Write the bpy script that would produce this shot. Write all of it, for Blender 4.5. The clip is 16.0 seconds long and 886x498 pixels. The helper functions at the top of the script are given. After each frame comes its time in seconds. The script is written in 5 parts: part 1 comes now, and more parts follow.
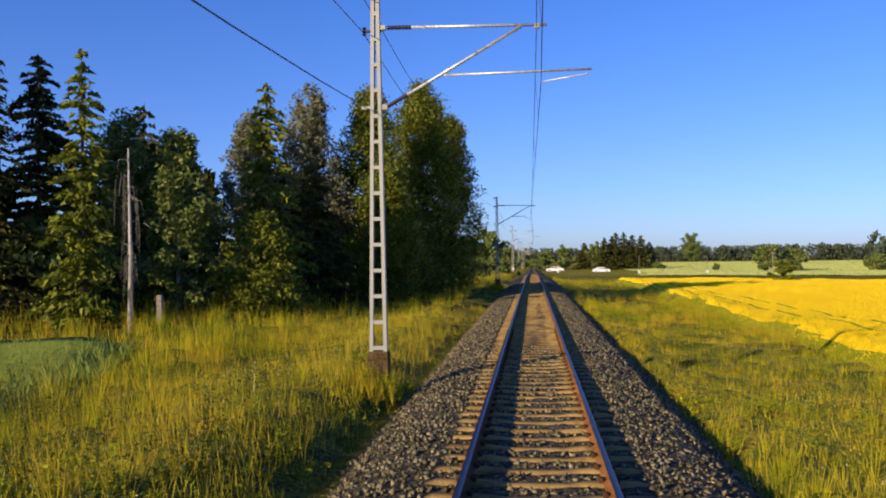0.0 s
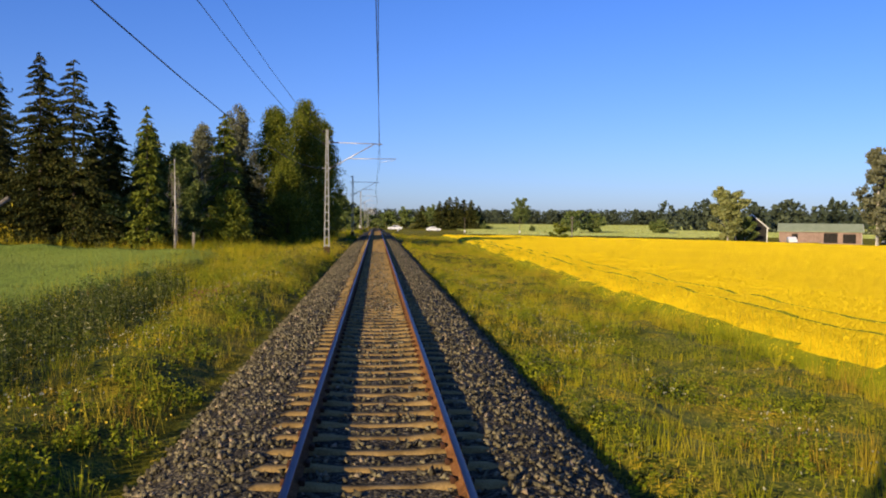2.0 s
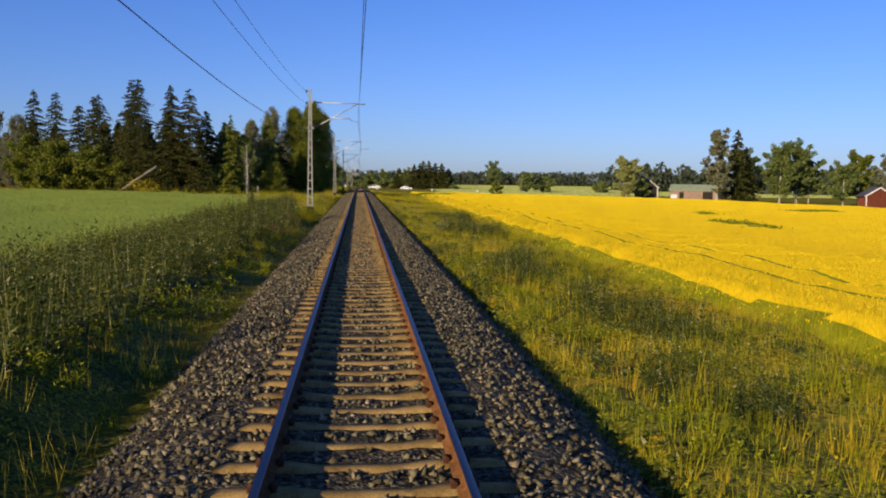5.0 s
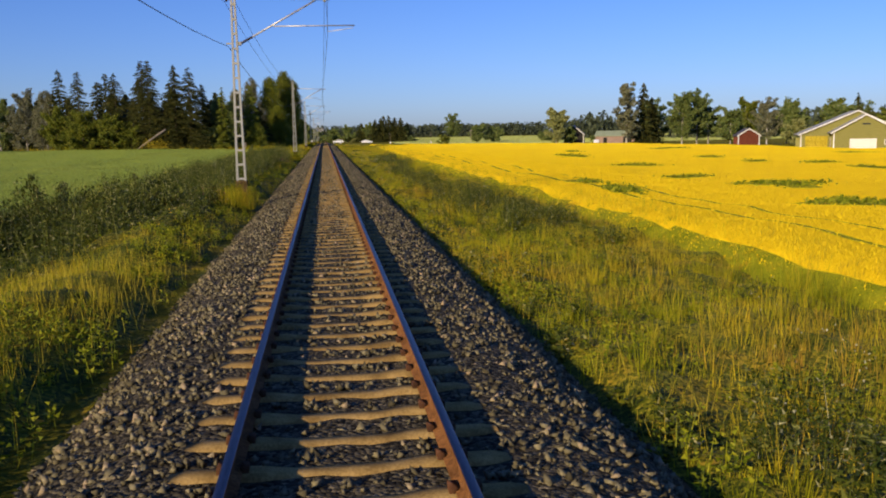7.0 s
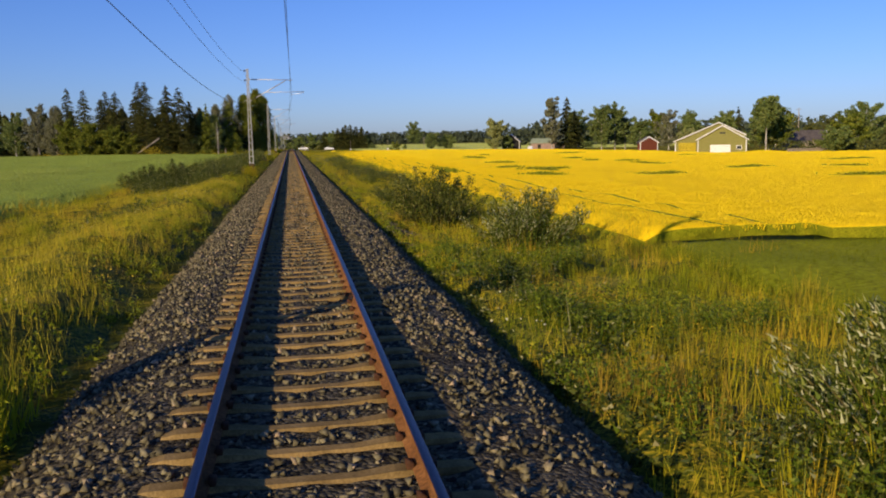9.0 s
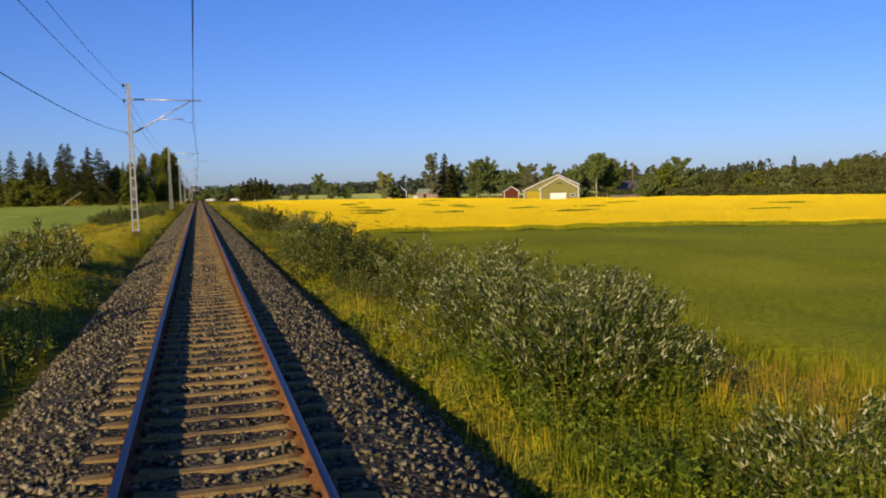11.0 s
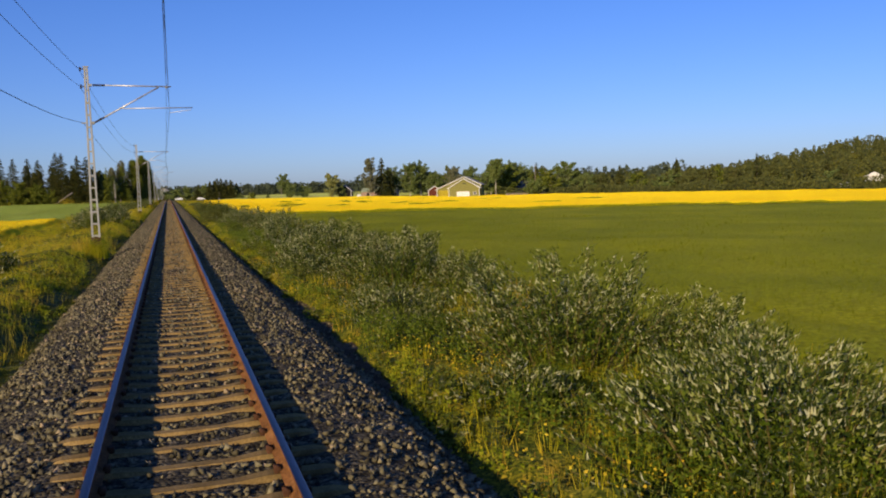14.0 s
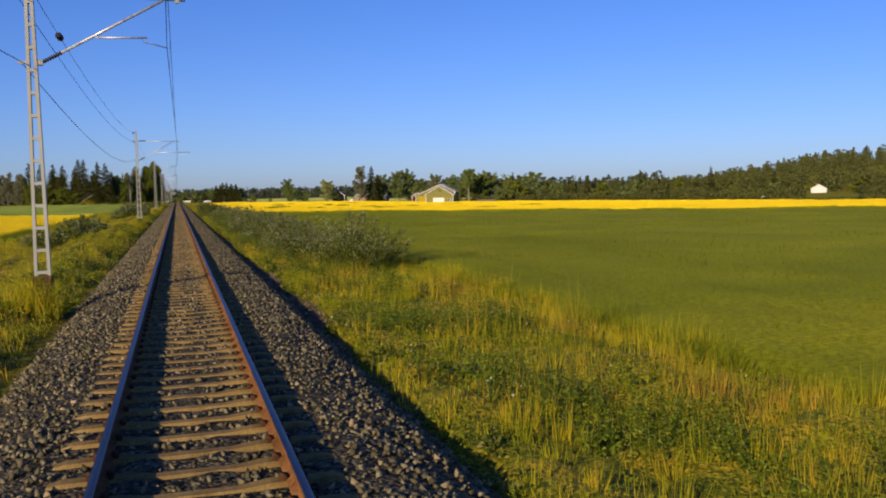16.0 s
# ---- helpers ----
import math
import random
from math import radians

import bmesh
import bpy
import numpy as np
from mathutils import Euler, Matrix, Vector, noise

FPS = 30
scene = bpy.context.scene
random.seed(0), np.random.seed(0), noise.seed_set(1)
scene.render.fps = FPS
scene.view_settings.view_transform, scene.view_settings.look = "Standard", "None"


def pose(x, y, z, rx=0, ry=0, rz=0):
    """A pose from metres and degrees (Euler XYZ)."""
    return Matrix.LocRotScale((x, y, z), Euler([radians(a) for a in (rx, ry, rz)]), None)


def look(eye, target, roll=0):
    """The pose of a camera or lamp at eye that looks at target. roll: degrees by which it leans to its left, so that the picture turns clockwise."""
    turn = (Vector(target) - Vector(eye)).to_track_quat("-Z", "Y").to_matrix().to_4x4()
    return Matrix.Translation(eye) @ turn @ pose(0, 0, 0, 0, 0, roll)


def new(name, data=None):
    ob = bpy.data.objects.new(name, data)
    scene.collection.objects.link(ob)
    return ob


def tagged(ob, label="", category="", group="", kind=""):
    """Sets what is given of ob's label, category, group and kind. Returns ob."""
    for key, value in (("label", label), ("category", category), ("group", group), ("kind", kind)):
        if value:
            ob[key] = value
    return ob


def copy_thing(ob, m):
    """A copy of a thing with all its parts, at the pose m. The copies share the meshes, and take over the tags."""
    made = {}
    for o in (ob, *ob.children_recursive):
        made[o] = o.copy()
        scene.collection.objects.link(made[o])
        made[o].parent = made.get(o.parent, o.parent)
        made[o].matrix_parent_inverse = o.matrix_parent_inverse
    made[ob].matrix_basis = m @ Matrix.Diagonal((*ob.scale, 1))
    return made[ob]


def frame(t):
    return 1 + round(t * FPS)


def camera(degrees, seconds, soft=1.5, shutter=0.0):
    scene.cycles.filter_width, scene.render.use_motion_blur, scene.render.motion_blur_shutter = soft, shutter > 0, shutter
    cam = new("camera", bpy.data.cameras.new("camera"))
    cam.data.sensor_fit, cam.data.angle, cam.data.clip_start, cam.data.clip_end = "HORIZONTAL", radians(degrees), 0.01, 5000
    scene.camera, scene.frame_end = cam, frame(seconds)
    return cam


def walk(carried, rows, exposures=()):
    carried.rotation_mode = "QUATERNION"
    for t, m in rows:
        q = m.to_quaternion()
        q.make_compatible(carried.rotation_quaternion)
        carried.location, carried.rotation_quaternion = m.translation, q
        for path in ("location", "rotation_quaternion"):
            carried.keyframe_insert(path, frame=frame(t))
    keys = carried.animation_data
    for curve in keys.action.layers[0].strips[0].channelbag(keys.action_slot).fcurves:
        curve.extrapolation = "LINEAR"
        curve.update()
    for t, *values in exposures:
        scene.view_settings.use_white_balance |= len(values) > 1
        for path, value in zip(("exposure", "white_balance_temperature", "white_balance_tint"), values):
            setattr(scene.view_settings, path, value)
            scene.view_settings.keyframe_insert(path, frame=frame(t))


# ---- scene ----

# ---- camera ----
cam = camera(54.44, 16.0, soft=1.95)
# seconds, yaw, pitch, roll
TURNS = [
    (0.0, 5.930, 0.656, 0.646),
    (0.5, 4.394, 0.600, 0.248),
    (1.0, 3.188, -0.005, -0.342),
    (1.5, -1.444, -1.193, -0.169),
    (2.0, -4.434, -2.040, -0.495),
    (2.5, -4.659, -2.136, -0.222),
    (3.0, -4.830, -2.220, -0.150),
    (3.5, -4.780, -2.279, -0.250),
    (6.0, -6.626, -6.661, -0.372),
    (6.5, -6.956, -7.372, 0.639),
    (7.0, -7.798, -7.704, 1.007),
    (7.5, -8.802, -7.973, 0.981),
    (8.0, -9.460, -8.008, 0.975),
    (10.5, -12.795, -4.775, 1.905),
    (11.0, -15.876, -4.099, 1.617),
    (11.5, -17.427, -4.199, 1.347),
    (12.0, -17.960, -4.238, 1.200),
    (12.5, -17.939, -4.178, 1.485),
    (13.0, -17.882, -4.175, 1.746),
    (13.5, -17.813, -4.218, 1.969),
    (14.0, -17.695, -4.254, 1.872),
    (14.5, -17.587, -4.293, 1.525),
    (15.0, -17.397, -4.027, 1.335),
    (15.5, -17.230, -4.071, 1.236),
    (16.0, -17.155, -3.836, 1.189),
]


def eye_y(t):
    return -19.296 * t + 0.0051 * t * t


def eye_x(t):
    return np.interp(t, [0, 2.5, 6, 11, 16], [-0.02, -0.035, -0.06, -0.07, -0.065])


def eye_z(t):
    return np.interp(t, [0, 2.5, 3.5, 6, 7, 8, 10.5, 13.5, 16], [2.33, 2.325, 2.305, 2.24, 2.22, 2.225, 2.25, 2.26, 2.25])


walk(cam, [(t, pose(float(eye_x(t)), eye_y(t), float(eye_z(t)), 90 + p, r, yaw)) for t, yaw, p, r in TURNS],
     [(0.0, 0.4), (1.0, 0.3), (2.0, 0.26), (2.8, 0.1), (3.5, 0.1), (6.0, 0.08), (16.0, 0.0)])

# ---- world and sun ----
SUN_EL, SUN_AZ = radians(17.5), radians(220.5)
world = bpy.data.worlds.new("sky")
scene.world = world
world.use_nodes = True
wn = world.node_tree.nodes
sky = wn.new("ShaderNodeTexSky")
sky.sky_type = "NISHITA"
sky.sun_disc = False
sky.sun_elevation, sky.sun_rotation = SUN_EL, SUN_AZ
sky.altitude, sky.air_density, sky.dust_density, sky.ozone_density = 200, 0.9, 0.55, 3.0
wn["Background"].inputs["Strength"].default_value = 0.094
tint = wn.new("ShaderNodeMix")
tint.data_type, tint.blend_type = "RGBA", "MULTIPLY"
tint.inputs[0].default_value = 1.0
# summer haze: the blue pales evenly towards the horizon
where = wn.new("ShaderNodeTexCoord")
height = wn.new("ShaderNodeSeparateXYZ")
haze = wn.new("ShaderNodeValToRGB")
haze.color_ramp.elements[0].position, haze.color_ramp.elements[0].color = 0.0, (0.73, 0.84, 1.36, 1)
haze.color_ramp.elements[1].position, haze.color_ramp.elements[1].color = 0.30, (0.505, 0.83, 1.56, 1)
world.node_tree.links.new(where.outputs["Generated"], height.inputs["Vector"])
world.node_tree.links.new(height.outputs["Z"], haze.inputs["Fac"])
world.node_tree.links.new(haze.outputs["Color"], tint.inputs[7])
world.node_tree.links.new(sky.outputs["Color"], tint.inputs[6])
world.node_tree.links.new(tint.outputs[2], wn["Background"].inputs["Color"])
SUN_DIR = Vector((math.sin(SUN_AZ) * math.cos(SUN_EL), math.cos(SUN_AZ) * math.cos(SUN_EL), math.sin(SUN_EL)))
lamp = bpy.data.lights.new("sun", "SUN")
lamp.energy, lamp.angle, lamp.color = 5.0, radians(0.53), (1.0, 0.77, 0.46)
sun = new("sun", lamp)
sun.matrix_world = look(SUN_DIR * 300, (0, 0, 0))

# ---- materials ----


def shader(name):
    m = bpy.data.materials.new(name)
    m.use_nodes = True
    return m, m.node_tree.nodes, m.node_tree.links, m.node_tree.nodes["Principled BSDF"]


def ramp(nodes, stops):
    r = nodes.new("ShaderNodeValToRGB")
    while len(r.color_ramp.elements) < len(stops):
        r.color_ramp.elements.new(0.5)
    for e, (at, c) in zip(r.color_ramp.elements, stops):
        e.position, e.color = at, (*c, 1)
    return r


def noise_tex(nodes, links, coord, scale, detail=3, rough=0.55, stretch=None):
    n = nodes.new("ShaderNodeTexNoise")
    n.inputs["Scale"].default_value, n.inputs["Detail"].default_value = scale, detail
    n.inputs["Roughness"].default_value = rough
    if stretch:
        mp = nodes.new("ShaderNodeMapping")
        mp.inputs["Scale"].default_value = stretch
        links.new(coord, mp.inputs["Vector"])
        coord = mp.outputs["Vector"]
    links.new(coord, n.inputs["Vector"])
    return n


def mixed(nodes, links, a, b, fac, mode="MIX"):
    m = nodes.new("ShaderNodeMix")
    m.data_type, m.blend_type = "RGBA", mode
    links.new(a, m.inputs[6])
    if isinstance(b, tuple):
        m.inputs[7].default_value = (*b, 1)
    else:
        links.new(b, m.inputs[7])
    if isinstance(fac, (int, float)):
        m.inputs[0].default_value = fac
    else:
        links.new(fac, m.inputs[0])
    return m.outputs[2]


def surface(name, stops, scale, fine=0, rough=0.85, metal=0.0, bump=0.0, bump_scale=0, stretch=None, vor=0, deep=0.03):
    """Two noises of colour, a fine one over a broad one, and a relief."""
    m, nd, ln, bs = shader(name)
    co = nd.new("ShaderNodeTexCoord").outputs["Object"]
    n = noise_tex(nd, ln, co, scale, 4, stretch=stretch)
    r = ramp(nd, stops)
    ln.new(n.outputs["Fac"], r.inputs["Fac"])
    col = r.outputs["Color"]
    if fine:
        f = noise_tex(nd, ln, co, fine, 3, stretch=stretch)
        g = ramp(nd, [(0.3, (0.55, 0.55, 0.55)), (0.7, (1.25, 1.25, 1.25))])
        ln.new(f.outputs["Fac"], g.inputs["Fac"])
        col = mixed(nd, ln, col, g.outputs["Color"], 1.0, "MULTIPLY")
    ln.new(col, bs.inputs["Base Color"])
    bs.inputs["Roughness"].default_value, bs.inputs["Metallic"].default_value = rough, metal
    if rough > 0.75:
        bs.inputs["Specular IOR Level"].default_value = 0.05
        bs.inputs["Diffuse Roughness"].default_value = 1.0
    if bump:
        if vor:
            b = nd.new("ShaderNodeTexVoronoi")
            b.inputs["Scale"].default_value = vor
            ln.new(co, b.inputs["Vector"])
            h = b.outputs["Distance"]
        else:
            h = noise_tex(nd, ln, co, bump_scale or fine or scale, 4, stretch=stretch).outputs["Fac"]
        bp = nd.new("ShaderNodeBump")
        bp.inputs["Strength"].default_value, bp.inputs["Distance"].default_value = bump, deep
        ln.new(h, bp.inputs["Height"])
        ln.new(bp.outputs["Normal"], bs.inputs["Normal"])
    return m


def foliage(name, stops, patch=None, patch_scale=0.25, rough=0.6, glow=0.3, island=0.5, soft=0.0):
    """Leaves and blades: a hue of their own for each piece, drifting over the ground in patches; light passes through."""
    m, nd, ln, bs = shader(name)
    geo = nd.new("ShaderNodeNewGeometry")
    r = ramp(nd, stops)
    ln.new(geo.outputs["Random Per Island"], r.inputs["Fac"])
    col = r.outputs["Color"]
    if patch:
        co = nd.new("ShaderNodeTexCoord").outputs["Object"]
        n = noise_tex(nd, ln, co, patch_scale, 5, 0.65)
        p = ramp(nd, patch)
        ln.new(n.outputs["Fac"], p.inputs["Fac"])
        col = mixed(nd, ln, p.outputs["Color"], col, island)
        tuft = noise_tex(nd, ln, co, 1.9, 2)
        g = ramp(nd, [(0.36, (0.58, 0.66, 0.6)), (0.52, (1.0, 1.0, 1.0)), (0.66, (1.22, 1.08, 1.0))])
        ln.new(tuft.outputs["Fac"], g.inputs["Fac"])
        col = mixed(nd, ln, col, g.outputs["Color"], 1.0, "MULTIPLY")
    ln.new(col, bs.inputs["Base Color"])
    bs.inputs["Roughness"].default_value = rough
    bs.inputs["Specular IOR Level"].default_value = 0.12
    if soft:
        up = nd.new("ShaderNodeCombineXYZ")
        up.inputs["Z"].default_value = soft
        bend = nd.new("ShaderNodeVectorMath")
        bend.operation = "ADD"
        ln.new(geo.outputs["Normal"], bend.inputs[0])
        ln.new(up.outputs["Vector"], bend.inputs[1])
        ln.new(bend.outputs["Vector"], bs.inputs["Normal"])
    tr = nd.new("ShaderNodeBsdfTranslucent")
    ln.new(col, tr.inputs["Color"])
    mx = nd.new("ShaderNodeMixShader")
    mx.inputs["Fac"].default_value = glow
    ln.new(bs.outputs["BSDF"], mx.inputs[1])
    ln.new(tr.outputs["BSDF"], mx.inputs[2])
    ln.new(mx.outputs["Shader"], nd["Material Output"].inputs["Surface"])
    return m


def leafy(name, stops):
    """A close cover of small leaves: a tone for each leaf, drifting in patches, over a broken relief."""
    m, nd, ln, bs = shader(name)
    co = nd.new("ShaderNodeTexCoord").outputs["Object"]
    v = nd.new("ShaderNodeTexVoronoi")
    v.inputs["Scale"].default_value = 26
    warp = noise_tex(nd, ln, co, 9, 2)
    shift = nd.new("ShaderNodeVectorMath")
    shift.operation = "MULTIPLY_ADD"
    shift.inputs[1].default_value = (0.12, 0.12, 0.12)
    ln.new(warp.outputs["Color"], shift.inputs[0])
    ln.new(co, shift.inputs[2])
    ln.new(shift.outputs["Vector"], v.inputs["Vector"])
    sep = nd.new("ShaderNodeSeparateColor")
    ln.new(v.outputs["Color"], sep.inputs["Color"])
    r = ramp(nd, stops)
    ln.new(sep.outputs["Red"], r.inputs["Fac"])
    n = noise_tex(nd, ln, co, 0.8, 4, 0.6)
    g = ramp(nd, [(0.36, (0.5, 0.62, 0.6)), (0.5, (1.0, 1.0, 1.0)), (0.64, (1.5, 1.2, 1.0))])
    ln.new(n.outputs["Fac"], g.inputs["Fac"])
    ln.new(mixed(nd, ln, r.outputs["Color"], g.outputs["Color"], 1.0, "MULTIPLY"), bs.inputs["Base Color"])
    bs.inputs["Roughness"].default_value, bs.inputs["Specular IOR Level"].default_value = 0.8, 0.08
    bs.inputs["Diffuse Roughness"].default_value = 1.0
    bp = nd.new("ShaderNodeBump")
    bp.inputs["Strength"].default_value, bp.inputs["Distance"].default_value = 1.0, 0.09
    ln.new(sep.outputs["Green"], bp.inputs["Height"])
    ln.new(bp.outputs["Normal"], bs.inputs["Normal"])
    return m


M = {}
# soil and growth are darker than the blades, for the shade between them
M["soil"] = surface("soil_and_turf", [(0.3, (0.05, 0.055, 0.005)), (0.5, (0.09, 0.09, 0.008)), (0.7, (0.13, 0.11, 0.015))], 0.35, 12, 0.95, bump=0.7, bump_scale=14, deep=0.06)
M["growth"] = leafy("leafy_growth", [(0.0, (0.016, 0.024, 0.003)), (0.4, (0.058, 0.070, 0.005)), (0.75, (0.125, 0.124, 0.008)), (1.0, (0.24, 0.20, 0.02))])
# deep green with the shade under tall weeds put into the colour
M["shaded_growth"] = leafy("shaded_leafy_growth", [(0.0, (0.012, 0.018, 0.003)), (0.5, (0.04, 0.052, 0.007)), (0.85, (0.09, 0.105, 0.016)), (1.0, (0.20, 0.20, 0.05))])
M["grass"] = foliage("verge_grass", [(0.0, (0.16, 0.19, 0.005)), (0.5, (0.30, 0.30, 0.008)), (1.0, (0.50, 0.42, 0.03))],
                     [(0.355, (0.09, 0.14, 0.005)), (0.42, (0.22, 0.255, 0.006)), (0.475, (0.40, 0.385, 0.010)), (0.535, (0.57, 0.44, 0.02)), (0.63, (0.46, 0.26, 0.04))], 0.32, 0.7, 0.35, island=0.3, soft=0.6)
M["straw"] = foliage("dry_grass", [(0.0, (0.34, 0.285, 0.016)), (1.0, (0.54, 0.43, 0.035))], rough=0.7, soft=0.6)
M["reed"] = foliage("tall_weeds", [(0.0, (0.024, 0.04, 0.006)), (0.6, (0.07, 0.088, 0.011)), (0.93, (0.17, 0.18, 0.035)), (1.0, (0.45, 0.42, 0.22))], rough=0.55, glow=0.2)
M["forb"] = foliage("leafy_forbs", [(0.0, (0.045, 0.075, 0.005)), (0.6, (0.12, 0.165, 0.009)), (1.0, (0.24, 0.27, 0.03))], rough=0.5, soft=0.2)
M["weed"] = foliage("broad_weeds", [(0.0, (0.10, 0.14, 0.006)), (0.6, (0.22, 0.25, 0.010)), (1.0, (0.38, 0.37, 0.02))], rough=0.55, soft=0.3)
M["pink"] = foliage("fireweed", [(0.0, (0.20, 0.07, 0.045)), (1.0, (0.42, 0.15, 0.12))])
M["white"] = foliage("white_umbels", [(0.0, (0.42, 0.40, 0.24)), (1.0, (0.60, 0.58, 0.38))])
M["tansy"] = foliage("yellow_flowers", [(0.0, (0.55, 0.36, 0.02)), (1.0, (0.72, 0.55, 0.04))])
# bush leaf tones carry painted contrast: dark for shaded gaps, silver for glints
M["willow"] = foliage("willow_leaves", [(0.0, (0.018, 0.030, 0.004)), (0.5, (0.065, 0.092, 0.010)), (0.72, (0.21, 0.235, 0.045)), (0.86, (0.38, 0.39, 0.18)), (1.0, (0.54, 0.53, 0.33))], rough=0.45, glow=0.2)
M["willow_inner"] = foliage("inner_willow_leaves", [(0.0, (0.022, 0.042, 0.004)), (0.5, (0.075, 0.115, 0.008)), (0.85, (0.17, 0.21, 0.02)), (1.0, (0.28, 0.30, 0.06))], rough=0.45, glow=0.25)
M["bushleaf"] = foliage("bush_leaves", [(0.0, (0.02, 0.032, 0.005)), (0.65, (0.07, 0.09, 0.012)), (0.88, (0.19, 0.20, 0.035)), (1.0, (0.34, 0.34, 0.12))], rough=0.45, glow=0.2)
M["spruce"] = foliage("spruce_needles", [(0.0, (0.018, 0.026, 0.008)), (0.6, (0.050, 0.058, 0.011)), (1.0, (0.115, 0.104, 0.020))], rough=0.6, glow=0.12)
M["aspen"] = foliage("aspen_leaves", [(0.0, (0.055, 0.08, 0.010)), (0.6, (0.145, 0.175, 0.019)), (1.0, (0.27, 0.275, 0.036))], rough=0.5, glow=0.25)
# birch green is lifted and blued, with distance haze in the leaf colour
M["birch"] = foliage("birch_leaves", [(0.0, (0.08, 0.12, 0.03)), (0.6, (0.155, 0.20, 0.052)), (1.0, (0.26, 0.29, 0.09))], rough=0.5, glow=0.25)
M["grey_birch"] = foliage("thin_grey_leaves", [(0.0, (0.10, 0.11, 0.055)), (1.0, (0.27, 0.27, 0.16))], rough=0.6, glow=0.25)
M["pale"] = foliage("pale_willow_leaves", [(0.0, (0.21, 0.24, 0.07)), (1.0, (0.40, 0.40, 0.15))], rough=0.5)
M["farwood"] = foliage("far_wood", [(0.0, (0.055, 0.066, 0.022)), (0.7, (0.10, 0.110, 0.027)), (1.0, (0.155, 0.15, 0.036))], rough=0.7, glow=0.1)
M["rape"] = surface("turnip_rape_bloom", [(0.3, (0.86, 0.61, 0.012)), (0.5, (0.92, 0.66, 0.012)), (0.7, (0.95, 0.70, 0.014))], 0.08, 0, 0.9, bump=1.0, bump_scale=22, deep=0.16)
velvet = M["rape"].node_tree.nodes["Principled BSDF"]
velvet.inputs["Sheen Weight"].default_value, velvet.inputs["Sheen Roughness"].default_value = 0.7, 0.6
velvet.inputs["Sheen Tint"].default_value = (1.0, 0.76, 0.02, 1)
M["rape_flower"] = foliage("rape_flowers", [(0.0, (0.84, 0.58, 0.010)), (0.3, (0.88, 0.62, 0.010)), (1.0, (0.93, 0.68, 0.014))], rough=0.7, glow=0.25, soft=0.9)
M["grain"] = surface("young_grain", [(0.3, (0.155, 0.215, 0.034)), (0.5, (0.19, 0.25, 0.039)), (0.7, (0.23, 0.28, 0.046))], 0.10, 9, 0.9, bump=0.7, bump_scale=16, stretch=(1, 0.35, 1), deep=0.06)
M["meadow"] = surface("green_crop", [(0.3, (0.086, 0.106, 0.004)), (0.5, (0.114, 0.132, 0.005)), (0.7, (0.150, 0.160, 0.006))], 0.10, 7, 0.9, bump=0.8, bump_scale=9, deep=0.08)
M["meadow_blade"] = foliage("green_crop_blades", [(0.0, (0.105, 0.13, 0.004)), (1.0, (0.172, 0.184, 0.006))], soft=1.2)
M["grain_blade"] = foliage("grain_blades", [(0.0, (0.15, 0.205, 0.036)), (1.0, (0.25, 0.30, 0.06))], soft=0.6)
M["pasture"] = surface("far_pasture", [(0.3, (0.25, 0.30, 0.08)), (0.5, (0.31, 0.35, 0.095)), (0.7, (0.36, 0.37, 0.12))], 0.02, 0.5, 0.95)
M["hay_blade"] = foliage("hay_blades", [(0.0, (0.27, 0.33, 0.09)), (1.0, (0.40, 0.42, 0.13))], soft=0.3, glow=0.15)
M["bark"] = surface("bark", [(0.3, (0.07, 0.055, 0.04)), (0.7, (0.16, 0.13, 0.10))], 2, 14, 0.9, bump=0.6)
M["birchbark"] = surface("birch_bark", [(0.35, (0.10, 0.09, 0.08)), (0.48, (0.5, 0.47, 0.42)), (0.7, (0.66, 0.63, 0.57))], 3, 12, 0.8, stretch=(1, 1, 0.3))
M["deadwood"] = surface("dead_wood", [(0.3, (0.22, 0.19, 0.15)), (0.7, (0.42, 0.37, 0.30))], 3, 15, 0.9)
M["rust"] = surface("rusty_rail_side", [(0.3, (0.09, 0.042, 0.016)), (0.55, (0.165, 0.074, 0.027)), (0.75, (0.23, 0.115, 0.046))], 3, 30, 0.8, bump=0.3)
M["railhead"] = surface("polished_rail_head", [(0.3, (0.035, 0.033, 0.058)), (0.7, (0.075, 0.068, 0.105))], 1.5, 25, 0.42, 1.0, stretch=(6, 0.3, 1))
M["galv"] = surface("galvanised_steel", [(0.3, (0.28, 0.285, 0.265)), (0.7, (0.35, 0.355, 0.33))], 1.2, 0, 0.6, 0.3, bump=0.1, bump_scale=30, deep=0.004)
M["tube"] = surface("aluminium_tube", [(0.3, (0.55, 0.55, 0.54)), (0.7, (0.7, 0.7, 0.68))], 3, 20, 0.45, 0.5)
M["insulator"] = surface("brown_glazed_insulator", [(0.3, (0.02, 0.016, 0.014)), (0.7, (0.045, 0.03, 0.025))], 4, 0, 0.3)
M["wire"] = surface("weathered_copper_wire", [(0.3, (0.03, 0.035, 0.04)), (0.7, (0.06, 0.065, 0.07))], 3, 0, 0.6, 0.3)
M["concrete"] = surface("weathered_concrete", [(0.3, (0.17, 0.14, 0.11)), (0.7, (0.27, 0.23, 0.18))], 4, 25, 0.9, bump=0.4)
M["footing"] = surface("mossy_concrete", [(0.3, (0.07, 0.05, 0.018)), (0.55, (0.13, 0.085, 0.04)), (0.75, (0.19, 0.13, 0.07))], 5, 25, 0.95, bump=0.5)
M["clip"] = surface("rusted_rail_clip", [(0.3, (0.05, 0.025, 0.015)), (0.7, (0.11, 0.05, 0.025))], 8, 0, 0.8)
